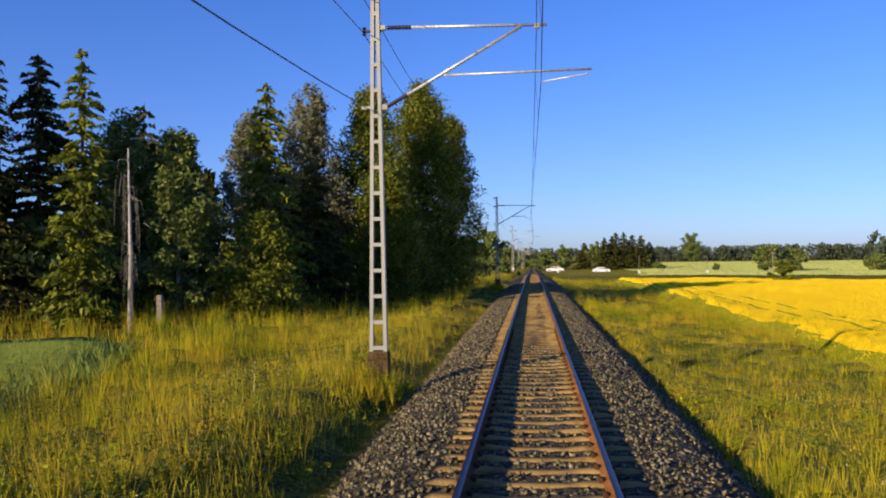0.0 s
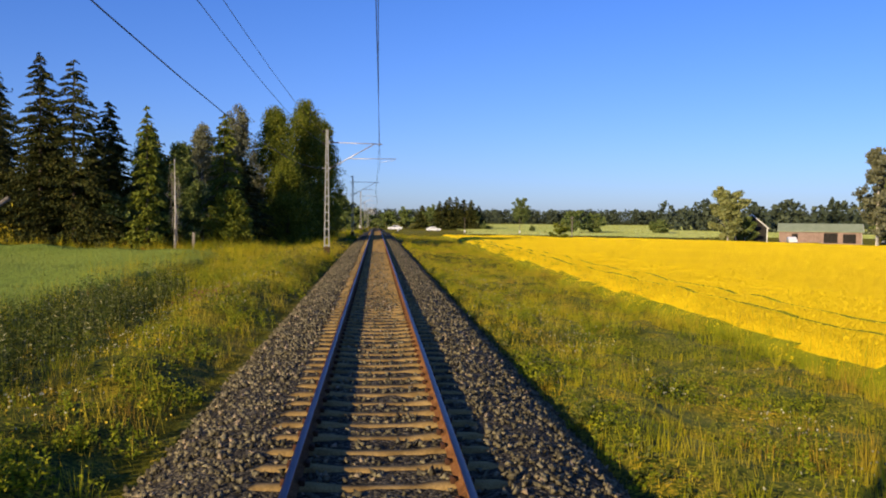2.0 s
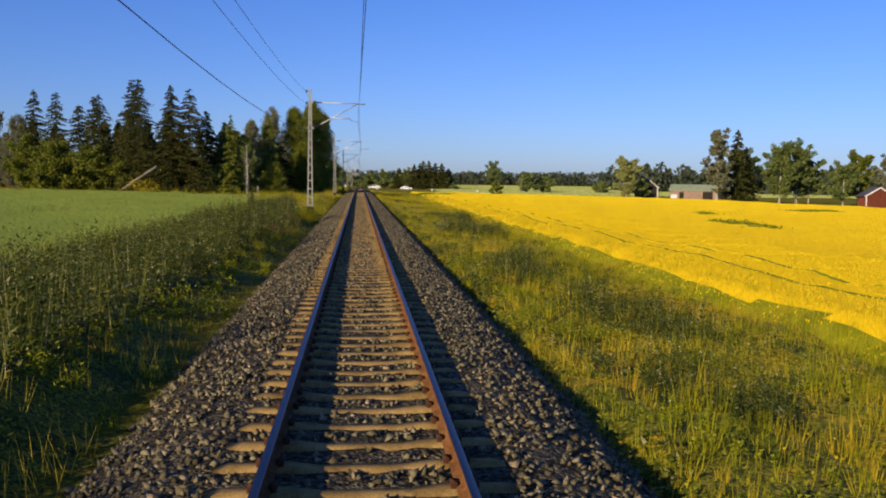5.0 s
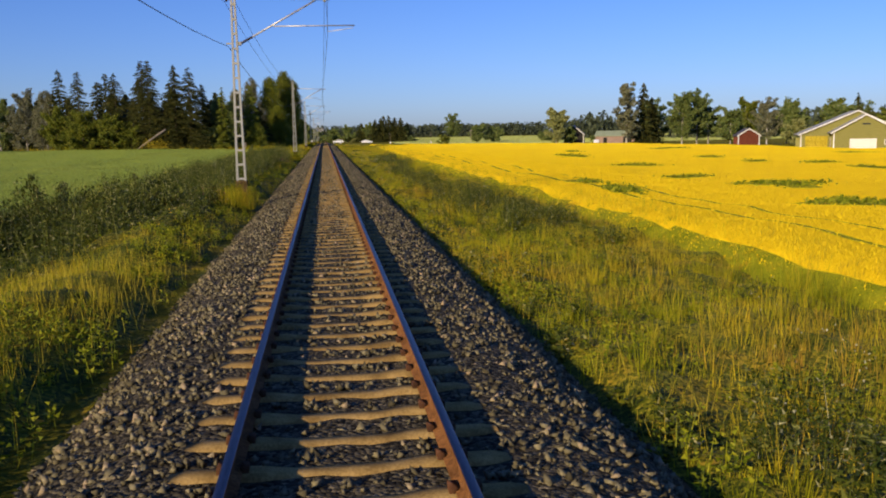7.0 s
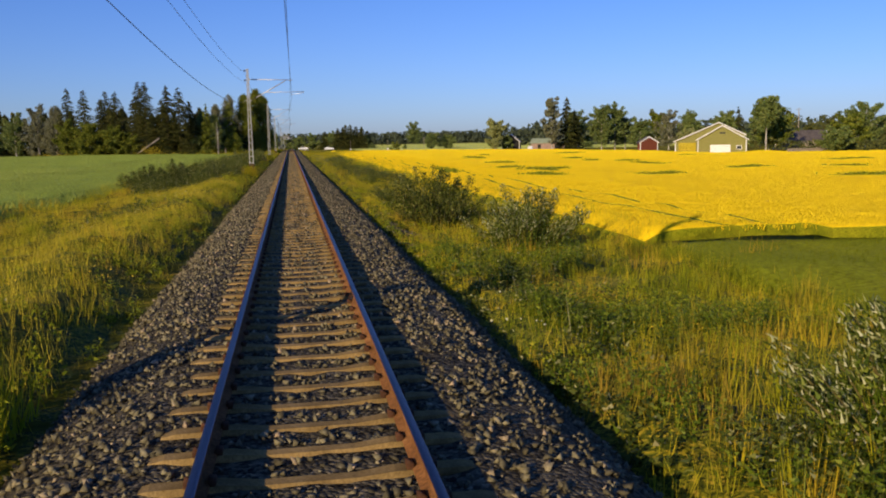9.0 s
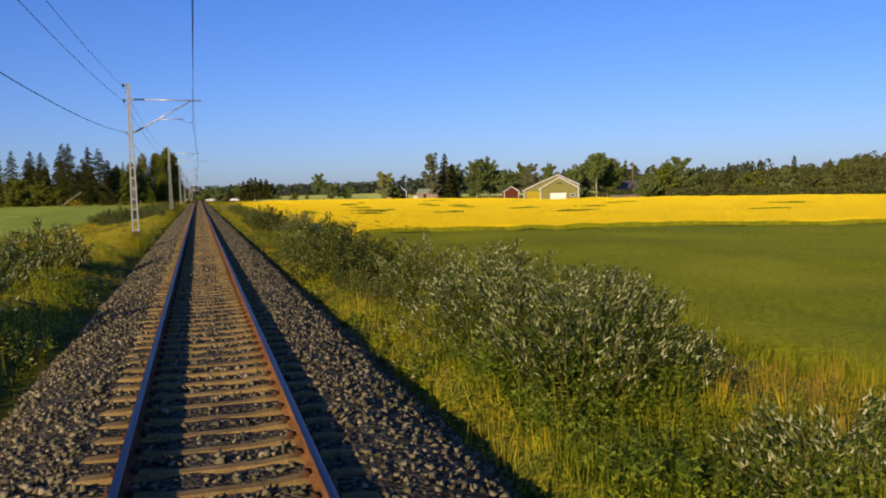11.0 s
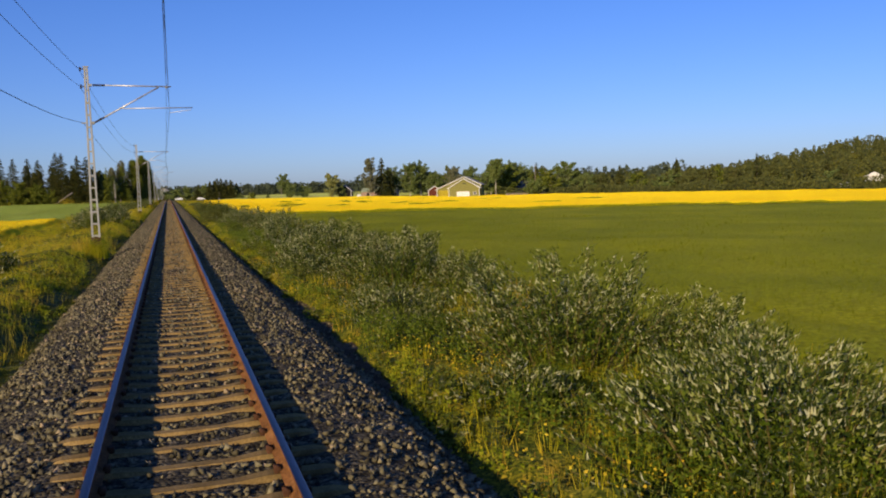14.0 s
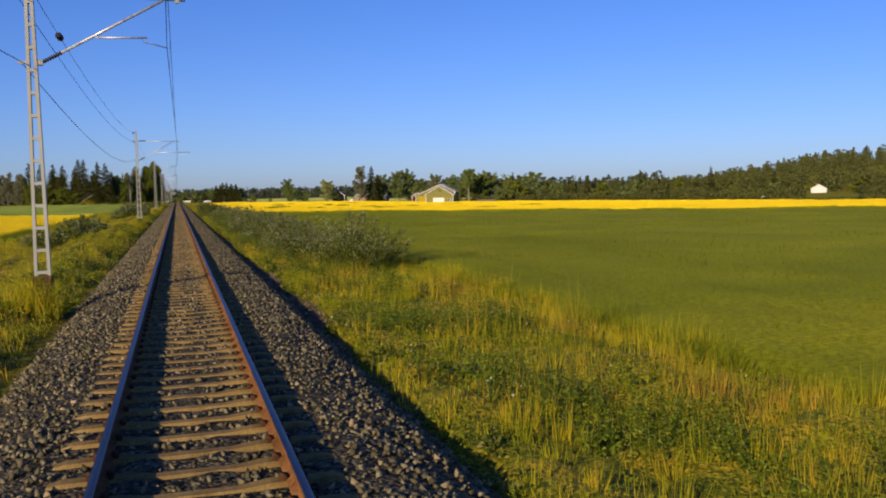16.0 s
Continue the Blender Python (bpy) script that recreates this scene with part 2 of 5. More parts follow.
M["asphalt"] = surface("road_asphalt", [(0.3, (0.10, 0.10, 0.10)), (0.7, (0.16, 0.155, 0.15))], 0.5, 20, 0.9)
M["red_paint"] = surface("red_ochre_boards", [(0.3, (0.13, 0.04, 0.025)), (0.7, (0.19, 0.06, 0.035))], 1, 6, 0.85, stretch=(6, 6, 0.5))
M["yellow_paint"] = surface("yellow_boards", [(0.3, (0.26, 0.25, 0.075)), (0.7, (0.32, 0.30, 0.10))], 1, 6, 0.8, stretch=(1, 1, 5))
M["stalks"] = surface("crop_stalks", [(0.3, (0.12, 0.14, 0.006)), (0.5, (0.18, 0.19, 0.008)), (0.7, (0.25, 0.235, 0.010))], 1.2, 20, 0.9, bump=0.6, bump_scale=25)
M["dark_boards"] = surface("tarred_dark_boards", [(0.3, (0.03, 0.028, 0.025)), (0.7, (0.06, 0.055, 0.05))], 1, 6, 0.9, stretch=(6, 6, 0.5))
M["earth"] = surface("bare_earth", [(0.3, (0.05, 0.035, 0.022)), (0.5, (0.10, 0.07, 0.045)), (0.7, (0.17, 0.125, 0.08))], 2.0, 18, 0.95, bump=0.9, bump_scale=9, deep=0.06)
# bluish leaf tone carries the haze of distance
M["ridge"] = foliage("hazed_far_ridge", [(0.0, (0.045, 0.062, 0.038)), (0.7, (0.075, 0.095, 0.055)), (1.0, (0.10, 0.12, 0.065))], rough=0.7, glow=0.1)
M["shoot"] = surface("willow_shoots", [(0.3, (0.07, 0.06, 0.02)), (0.7, (0.14, 0.115, 0.04))], 3, 12, 0.8)
M["rape_board"] = surface("bright_yellow_boards", [(0.3, (0.46, 0.37, 0.03)), (0.7, (0.55, 0.44, 0.05))], 1, 6, 0.8)
M["white_paint"] = surface("white_paint", [(0.3, (0.70, 0.69, 0.66)), (0.7, (0.8, 0.79, 0.76))], 2, 12, 0.6)
M["grey_roof"] = surface("light_grey_roof", [(0.3, (0.38, 0.37, 0.31)), (0.7, (0.48, 0.47, 0.40))], 1, 8, 0.7, stretch=(1, 5, 1))
M["green_roof"] = surface("pale_green_roof", [(0.3, (0.30, 0.36, 0.20)), (0.7, (0.40, 0.45, 0.27))], 0.8, 6, 0.6)
M["dark_roof"] = surface("dark_roof_tiles", [(0.3, (0.07, 0.06, 0.055)), (0.7, (0.13, 0.11, 0.10))], 1, 8, 0.7)
M["brick"] = surface("faded_red_bricks", [(0.3, (0.36, 0.26, 0.21)), (0.7, (0.46, 0.34, 0.28))], 1, 7, 0.85)
M["car_paint"] = surface("white_car_paint", [(0.3, (0.74, 0.75, 0.76)), (0.7, (0.82, 0.83, 0.84))], 2, 0, 0.25)
M["dark_glass"] = surface("dark_window_glass", [(0.3, (0.02, 0.025, 0.03)), (0.7, (0.035, 0.04, 0.045))], 1, 0, 0.08)
M["tyre"] = surface("tyre_rubber", [(0.3, (0.015, 0.015, 0.015)), (0.7, (0.03, 0.03, 0.03))], 5, 0, 0.9)


def stone_material(name, base):
    m, nd, ln, bs = shader(name)
    geo = nd.new("ShaderNodeNewGeometry")
    r = ramp(nd, [(0.0, tuple(c * 0.4 for c in base)), (0.5, base), (0.9, tuple(min(0.5, c * 1.6) for c in base)), (1.0, (0.38, 0.29, 0.19))])
    ln.new(geo.outputs["Random Per Island"], r.inputs["Fac"])
    co = nd.new("ShaderNodeTexCoord").outputs["Object"]
    n = noise_tex(nd, ln, co, 40, 2)
    g = ramp(nd, [(0.3, (0.7, 0.7, 0.7)), (0.7, (1.15, 1.12, 1.08))])
    ln.new(n.outputs["Fac"], g.inputs["Fac"])
    ln.new(mixed(nd, ln, r.outputs["Color"], g.outputs["Color"], 1.0, "MULTIPLY"), bs.inputs["Base Color"])
    bs.inputs["Roughness"].default_value, bs.inputs["Specular IOR Level"].default_value = 0.85, 0.15
    return m


def ballast_material():
    """Crushed stone between the modelled stones: a grey of its own for each cell, with deep joints. Darker than the
    stones, with the shade of their pits put into the colour.
    """
    m, nd, ln, bs = shader("crushed_stone")
    co = nd.new("ShaderNodeTexCoord").outputs["Object"]
    v = nd.new("ShaderNodeTexVoronoi")
    v.inputs["Scale"].default_value = 24
    ln.new(co, v.inputs["Vector"])
    sep = nd.new("ShaderNodeSeparateColor")
    ln.new(v.outputs["Color"], sep.inputs["Color"])
    r = ramp(nd, [(0.0, (0.014, 0.013, 0.009)), (0.5, (0.068, 0.061, 0.042)), (0.85, (0.125, 0.112, 0.075)), (1.0, (0.20, 0.175, 0.12))])
    ln.new(sep.outputs["Red"], r.inputs["Fac"])
    n = noise_tex(nd, ln, co, 0.7, 3)
    g = ramp(nd, [(0.35, (0.75, 0.72, 0.68)), (0.65, (1.15, 1.08, 1.0))])
    ln.new(n.outputs["Fac"], g.inputs["Fac"])
    ln.new(mixed(nd, ln, r.outputs["Color"], g.outputs["Color"], 1.0, "MULTIPLY"), bs.inputs["Base Color"])
    bs.inputs["Roughness"].default_value, bs.inputs["Specular IOR Level"].default_value = 0.9, 0.08
    bp = nd.new("ShaderNodeBump")
    bp.inputs["Strength"].default_value, bp.inputs["Distance"].default_value = 0.8, 0.03
    bp.invert = True
    ln.new(v.outputs["Distance"], bp.inputs["Height"])
    ln.new(bp.outputs["Normal"], bs.inputs["Normal"])
    return m


def sleeper_material():
    m, nd, ln, bs = shader("dusty_concrete_sleeper")
    co = nd.new("ShaderNodeTexCoord").outputs["Object"]
    info = nd.new("ShaderNodeObjectInfo")
    n = noise_tex(nd, ln, co, 3.5, 4)
    r = ramp(nd, [(0.3, (0.15, 0.10, 0.038)), (0.5, (0.265, 0.185, 0.072)), (0.7, (0.35, 0.25, 0.105))])
    ln.new(n.outputs["Fac"], r.inputs["Fac"])
    g = ramp(nd, [(0.0, (0.82, 0.8, 0.78)), (1.0, (1.12, 1.08, 1.02))])
    ln.new(info.outputs["Random"], g.inputs["Fac"])
    col = mixed(nd, ln, r.outputs["Color"], g.outputs["Color"], 1.0, "MULTIPLY")
    f = noise_tex(nd, ln, co, 45, 3)
    h = ramp(nd, [(0.3, (0.7, 0.68, 0.66)), (0.65, (1.1, 1.1, 1.1))])
    ln.new(f.outputs["Fac"], h.inputs["Fac"])
    ln.new(mixed(nd, ln, col, h.outputs["Color"], 1.0, "MULTIPLY"), bs.inputs["Base Color"])
    bs.inputs["Roughness"].default_value, bs.inputs["Specular IOR Level"].default_value = 0.9, 0.08
    bp = nd.new("ShaderNodeBump")
    bp.inputs["Strength"].default_value, bp.inputs["Distance"].default_value = 0.4, 0.01
    ln.new(f.outputs["Fac"], bp.inputs["Height"])
    ln.new(bp.outputs["Normal"], bs.inputs["Normal"])
    return m


M["stone"] = stone_material("ballast_stone", (0.150, 0.133, 0.080))
M["ballast"] = ballast_material()
M["sleeper"] = sleeper_material()

# ---- mesh helpers ----
rng = np.random.default_rng(7)


def smooth(v):
    v = np.clip(v, 0.0, 1.0)
    return v * v * (3 - 2 * v)


def vnoise(x, y, scale, seed=0):
    """Value noise between 0 and 1 on the ground plan."""
    x, y = np.asarray(x, float) * scale + 513.7 + seed * 17.3, np.asarray(y, float) * scale + 871.1 + seed * 29.9
    xi, yi = np.floor(x).astype(np.int64), np.floor(y).astype(np.int64)
    fx, fy = smooth(x - xi), smooth(y - yi)

    def h(a, b):
        n = (a * 374761393 + b * 668265263 + seed * 982451653) & 0x7FFFFFFF
        n = ((n ^ (n >> 13)) * 1274126177) & 0x7FFFFFFF
        return ((n ^ (n >> 16)) & 0xFFFF) / 65535.0
    a, b, c, d = h(xi, yi), h(xi + 1, yi), h(xi, yi + 1), h(xi + 1, yi + 1)
    return (a * (1 - fx) + b * fx) * (1 - fy) + (c * (1 - fx) + d * fx) * fy


def np_mesh(name, verts, faces, mats, shade=False, slots=None):
    """A mesh from an array of places and an array of faces, all with the same number of corners."""
    verts, faces = np.asarray(verts, np.float32), np.asarray(faces, np.int32)
    me = bpy.data.meshes.new(name)
    n, k = faces.shape
    me.vertices.add(len(verts))
    me.vertices.foreach_set("co", verts.ravel())
    me.loops.add(n * k)
    me.loops.foreach_set("vertex_index", faces.ravel())
    me.polygons.add(n)
    me.polygons.foreach_set("loop_start", np.arange(0, n * k, k, dtype=np.int32))
    if shade:
        me.polygons.foreach_set("use_smooth", np.ones(n, bool))
    if slots is not None:
        me.polygons.foreach_set("material_index", np.asarray(slots, np.int32))
    for m in mats if isinstance(mats, (list, tuple)) else [mats]:
        me.materials.append(m)
    me.update(calc_edges=True)
    return me


def hang(name, me, parent=None, label="", m=None):
    """Links a mesh as one object, under a thing where there is one."""
    ob = new(name, me)
    if parent is not None:
        ob.parent = parent
    if m is not None:
        ob.matrix_basis = m
    return tagged(ob, label) if label else ob


class Shape:
    """Gathers boxes, tubes and plates into one mesh."""

    def __init__(self):
        self.v, self.f = [], []

    def poly(self, pts, faces):
        o = len(self.v)
        self.v += [tuple(p) for p in pts]
        self.f += [tuple(o + i for i in f) for f in faces]
        return self

    def box(self, c, s, m=None, bevel=0.0):
        x, y, z = (a / 2 for a in s)
        if bevel:
            b = bevel
            ring = lambda rx, ry, zz: [Vector((sx * rx, sy * ry, zz)) for sx, sy in ((-1, -1), (1, -1), (1, 1), (-1, 1))]
            pts = ring(x - b, y - b, -z) + ring(x, y, -z + b) + ring(x, y, z - b) + ring(x - b, y - b, z)
            faces = [(3, 2, 1, 0), (12, 13, 14, 15)]
            for k in range(3):
                for i in range(4):
                    j = (i + 1) % 4
                    faces.append((4 * k + i, 4 * k + j, 4 * k + 4 + j, 4 * k + 4 + i))
        else:
            pts = [Vector((sx * x, sy * y, sz * z)) for sz in (-1, 1) for sx, sy in ((-1, -1), (1, -1), (1, 1), (-1, 1))]
            faces = [(3, 2, 1, 0), (4, 5, 6, 7), (0, 1, 5, 4), (1, 2, 6, 5), (2, 3, 7, 6), (3, 0, 4, 7)]
        t = Matrix.Translation(c) @ (m or Matrix())
        return self.poly([t @ p for p in pts], faces)

    def tube(self, pts, radii, n=8, caps=True):
        pts = [Vector(p) for p in pts]
        radii = radii if isinstance(radii, (list, tuple)) else [radii] * len(pts)
        o = len(self.v)
        for i, p in enumerate(pts):
            d = (pts[min(i + 1, len(pts) - 1)] - pts[max(i - 1, 0)]).normalized()
            u = d.cross(Vector((0, 0, 1)) if abs(d.z) < 0.9 else Vector((1, 0, 0))).normalized()
            w = d.cross(u)
            self.v += [tuple(p + radii[i] * (math.cos(a) * u + math.sin(a) * w)) for a in (2 * math.pi * k / n for k in range(n))]
        for i in range(len(pts) - 1):
            for k in range(n):
                a, b = o + i * n + k, o + i * n + (k + 1) % n
                self.f.append((a, b, b + n, a + n))
        if caps:
            self.f += [tuple(o + k for k in reversed(range(n))), tuple(o + (len(pts) - 1) * n + k for k in range(n))]
        return self

    def mesh(self, name, mat, shade=False):
        me = bpy.data.meshes.new(name)
        me.from_pydata(self.v, [], self.f)
        if shade:
            me.polygons.foreach_set("use_smooth", [True] * len(me.polygons))
        me.materials.append(mat)
        bm = bmesh.new()
        bm.from_mesh(me)
        bmesh.ops.recalc_face_normals(bm, faces=bm.faces)
        bm.to_mesh(me)
        bm.free()
        return me


def part(name, shape, mat, parent, label="", shade=False, m=None):
    return hang(name, shape.mesh(name, mat, shade), parent, label, m)


def thing(name, label, category, group="", kind="", m=None):
    ob = new(name)
    if m is not None:
        ob.matrix_basis = m
    return tagged(ob, label, category, group, kind)


def stuff(name, me, label, category, parent=None):
    return tagged(hang(name, me, parent), label, category, "", "stuff")


def unit(n, r=None):
    v = (r or rng).normal(size=(n, 3))
    return v / np.linalg.norm(v, axis=1, keepdims=True)


def leaves(pts, length, width, axis=None, spread=1.0, r=None, three=False):
    """Diamond or three-cornered leaves at the places given; axis: the way they lean, spread: how far they stray from it."""
    r = r or rng
    n = len(pts)
    a = unit(n, r) * spread
    if axis is not None:
        a = a + axis
    a /= np.linalg.norm(a, axis=1, keepdims=True)
    b = np.cross(a, unit(n, r))
    b /= np.linalg.norm(b, axis=1, keepdims=True) + 1e-9
    L = (np.asarray(length) * r.uniform(0.65, 1.25, n))[:, None] / 2
    W = (np.asarray(width) * r.uniform(0.65, 1.25, n))[:, None] / 2
    if three:
        v = np.stack([pts - a * L + b * W, pts + a * L, pts - a * L - b * W], 1).reshape(-1, 3)
        return v, np.arange(3 * n).reshape(n, 3)
    v = np.stack([pts - a * L, pts + b * W, pts + a * L, pts - b * W], 1).reshape(-1, 3)
    return v, np.arange(4 * n).reshape(n, 4)


def blades(x, y, z, height, width, lean, r=None, toward=None):
    """Grass blades: one tapering face each, bent a little over."""
    r = r or rng
    n = len(x)
    az, la = r.uniform(0, 2 * np.pi, n), r.uniform(0, 2 * np.pi, n) if toward is None else toward
    dx, dy = np.cos(az) * width / 2, np.sin(az) * width / 2
    ox, oy = np.cos(la) * lean * height, np.sin(la) * lean * height
    p = np.stack([x, y, z], 1)
    v = np.stack([p + np.stack([-dx, -dy, 0 * x], 1), p + np.stack([dx, dy, 0 * x], 1), p + np.stack([ox, oy, height], 1)], 1).reshape(-1, 3)
    return v, np.arange(3 * n).reshape(n, 3)


# ---- the lie of the land ----


def track_z(y):
    return -1.6 * smooth((np.asarray(y, float) - 90) / 170)


def ground_z(x, y):
    x, y = np.asarray(x, float), np.asarray(y, float)
    zr = np.interp(x, [0, 1.75, 2.9, 3.4, 5, 7.5, 10, 30, 100, 3000], [-0.42, -0.42, -0.9, -0.85, -1.25, -1.3, -1.5, -1.7, -2.6, -2.6])
    zl = np.interp(-x, [0, 1.75, 2.75, 3.5, 4.2, 5.4, 7, 9, 12, 40, 3000], [-0.42, -0.42, -0.66, -0.47, -0.38, -0.6, -0.9, -1.1, -1.1, -0.9, -0.9])
    zl = zl + 0.5 * smooth((y + 60) / 90) * smooth((-x - 4) / 8)
    z = np.where(x >= 0, zr, zl) + track_z(y)
    far = smooth((y - 150) / 250) * smooth((np.abs(x) - 3) / 8)
    z = z * (1 - far) - 2.3 * far
    across, along = 0.71 * (x - 510) - 0.70 * (y - 190), 0.70 * (x - 510) + 0.71 * (y - 190)
    z = z + 22 * np.exp(-np.abs(across / 118) ** 2.6 - np.abs(along / 170) ** 2.6)
    rough = 0.22 * (vnoise(x, y, 0.5, 3) - 0.5) + 0.24 * (vnoise(x, y, 0.15, 4) - 0.5)
    return z + rough * smooth((np.abs(x) - 2.8) / 1.5)


def sheet(name, xs, ys, zfun, mat, keep=None, shade=True, skirt=False, green=None):
    X, Y = np.meshgrid(xs, ys)
    Z = zfun(X, Y)
    nx, ny = len(xs), len(ys)
    i = np.arange(nx * ny).reshape(ny, nx)
    q = np.stack([i[:-1, :-1], i[:-1, 1:], i[1:, 1:], i[1:, :-1]], -1).reshape(-1, 4)
    if keep is not None:
        cx, cy = (X[:-1, :-1] + X[1:, 1:]).ravel() / 2, (Y[:-1, :-1] + Y[1:, 1:]).ravel() / 2
        q = q[keep(cx, cy)]
    used, inv = np.unique(q, return_inverse=True)
    v, q = np.stack([X.ravel(), Y.ravel(), Z.ravel()], 1)[used], inv.reshape(-1, 4)
    if skirt:
        e = np.concatenate([q[:, [0, 1]], q[:, [1, 2]], q[:, [2, 3]], q[:, [3, 0]]])
        key = np.sort(e, 1)
        _, at, num = np.unique(key, axis=0, return_index=True, return_counts=True)
        e = e[at[num == 1]]
        low = v.copy()
        low[:, 2] = ground_z(v[:, 0], v[:, 1]) - 0.1
        n, tops = len(v), len(q)
        v, q = np.concatenate([v, low]), np.concatenate([q, np.stack([e[:, 1], e[:, 0], e[:, 0] + n, e[:, 1] + n], 1)])
        used, inv = np.unique(q, return_inverse=True)
        v, q = v[used], inv.reshape(-1, 4)
        mid = v[q].mean(1)
        other = np.arange(len(q)) >= tops
        if green is not None:
            other |= green(mid[:, 0], mid[:, 1])
        return np_mesh(name, v, q, [mat, M["stalks"]], shade, other.astype(int))
    return np_mesh(name, v, q, mat, shade)


def steps(*runs):
    out = []
    for a, b, n in runs:
        out += list(np.linspace(a, b, n, endpoint=False))
    return np.array(out + [runs[-1][1]])


gx = steps((-2500, -300, 12), (-300, -60, 16), (-60, -14, 24), (-14, 14, 84), (14, 60, 20), (60, 300, 24), (300, 900, 30), (900, 2500, 10))
gy = steps((-1200, -420, 10), (-420, -330, 15), (-330, 130, 130), (130, 500, 40), (500, 2600, 20))
tagged(hang("ground", sheet("ground", gx, gy, ground_z, M["soil"])), "grassy earth sheet with verges, ditches and a low wooded hill", "ground", "", "structure")

# ---- fields ----


def rape_far(y):
    return np.interp(y, [-260, -145, -45, 0, 18, 25, 60, 100, 120, 140, 150], [205, 170, 140, 124, 108, 97, 95, 86, 76, 58, 42])


def rape_near(y):
    return np.interp(y, [-150, 30, 100, 160], [10.0, 10.6, 12.5, 14]) + 0.5 * (vnoise(y, 0 * y, 0.25, 9) - 0.5)


def in_rape(x, y):
    split = np.interp(x, [10, 45, 80, 130, 205], [-147, -152, -163, -190, -232])
    far = rape_far(y)
    return (x > rape_near(y)) & (y > split + 1.2 * (vnoise(x, 0 * x, 0.15, 8) - 0.5)) & (x < far) & (y < 152)


def in_meadow(x, y):
    split = np.interp(x, [10, 45, 80, 130, 205], [-147, -152, -163, -190, -232])
    return (x > 9.8 + 0.8 * (vnoise(y, 0 * y, 0.2, 12) - 0.5)) & (y < split - 0.1) & (x < 330)


def in_left_rape(x, y):
    return (x < -12.3 + 0.8 * (vnoise(y, 0 * y, 0.3, 15) - 0.5)) & (x > -75) & (y > -243) & (y < -152 - 0.25 * (x + 12))


def grain_edge(y):
    return np.interp(y, [-420, -240, -150, -128, -110, -80, -20, -8, 3, 16, 27], [-10.5, -12, -14, -12.6, -11.4, -11.6, -10.5, -9.2, -8.8, -9.6, -12.5])


def in_grain(x, y):
    edge = grain_edge(y)
    back = np.interp(-x, [10, 30, 60, 100, 200], [26, 29, 40, 60, 60])
    return (x < edge + 0.8 * (vnoise(y, 0 * y, 0.2, 14) - 0.5)) & (y < back) & (x > -220) & ~in_left_rape(x, y)


def wheel_ruts(x):
    return np.exp(-((x - 14.1) / 0.26) ** 2) + np.exp(-((x - 16.0) / 0.26) ** 2)


RAPE_WEEDS = [(29.3, -36.7, 1.2, 1.4), (27.9, -59.3, 2.0, 1.6), (14.6, -93.6, 0.9, 2.0), (24.4, -91.5, 2.6, 1.8), (20.8, -102.8, 2.2, 1.6), (74, -24, 3.0, 4.0), (43.3, -51.8, 1.2, 1.6), (44, -70.5, 2.2, 2.0), (14.9, -87, 0.8, 2.2),
              (23.5, -80.5, 1.8, 1.4), (31, -27.4, 1.8, 2.2), (31.6, -102.5, 2.2, 1.2), (45.9, -111, 3.2, 1.4), (47.7, -88.4, 2.6, 1.6), (45.7, -36.3, 1.5, 2.2), (46.4, -58.4, 1.6, 1.6), (63, 18, 2.5, 4.0), (80, -60, 3.5, 2.5), (38, -5, 1.2, 2.0), (58, -90, 2.2, 1.6), (68, -120, 3.0, 1.8), (90, -95, 4.0, 2.0)]


def rape_weed(x, y):
    """1 in the middle of the green patches that the rape has left open."""
    out = 0 * x
    for px, py, a, b in RAPE_WEEDS:
        d = np.sqrt(((x - px) / a) ** 2 + ((y - py) / b) ** 2) + 0.7 * (vnoise(x, y, 0.9, 26) - 0.5)
        out = np.maximum(out, np.clip(1.6 - 1.2 * d, 0, 1))
    return out


def rape_top(x, y):
    z = ground_z(x, y) + 0.72 * smooth(0.12 + 0.5 * (x - rape_near(y))) + 0.05 * (vnoise(x, y, 1.1, 21) - 0.5) + 0.12 * (vnoise(x, y, 0.3, 22) - 0.5)
    return z - 0.03 * wheel_ruts(x)


def crop_top(h, seed, edge=None):
    return lambda x, y: ground_z(x, y) + h * (1 if edge is None else smooth(0.15 + 0.6 * edge(x, y))) + 0.06 * (vnoise(x, y, 1.3, seed) - 0.5) + 0.08 * (vnoise(x, y, 0.25, seed + 1) - 0.5)


fx = steps((9.5, 14, 18), (14, 18.4, 36), (18.4, 20, 6), (20, 40, 34), (40, 215, 60))
fy = steps((-260, -150, 70), (-150, 60, 160), (60, 154, 40))
stuff("rape_field", sheet("rape_field", fx, fy, rape_top, M["rape"], in_rape, skirt=True, green=lambda x, y: (wheel_ruts(x) > 0.8) | (rape_weed(x, y) > 0.5) | (x < rape_near(y) + 1.0)), "bright yellow flowering turnip rape with wheel ruts", "crop field")
stuff("green_crop_field", sheet("green_crop_field", steps((9.0, 30, 50), (30, 330, 50)), steps((-460, -330, 15), (-330, -140, 120)), crop_top(0.42, 31, lambda x, y: x - 9.8), M["meadow"], in_meadow, skirt=True),
      "even dark green low crop beside the track", "crop field")
stuff("grain_field", sheet("grain_field", steps((-220, -50, 24), (-50, -10, 56)), steps((-420, -130, 50), (-130, 62, 110)), crop_top(0.5, 41, lambda x, y: grain_edge(y) - 0.3 - x), M["grain"], in_grain, skirt=True),
      "pale blue-green young grain in front of the wood", "crop field")
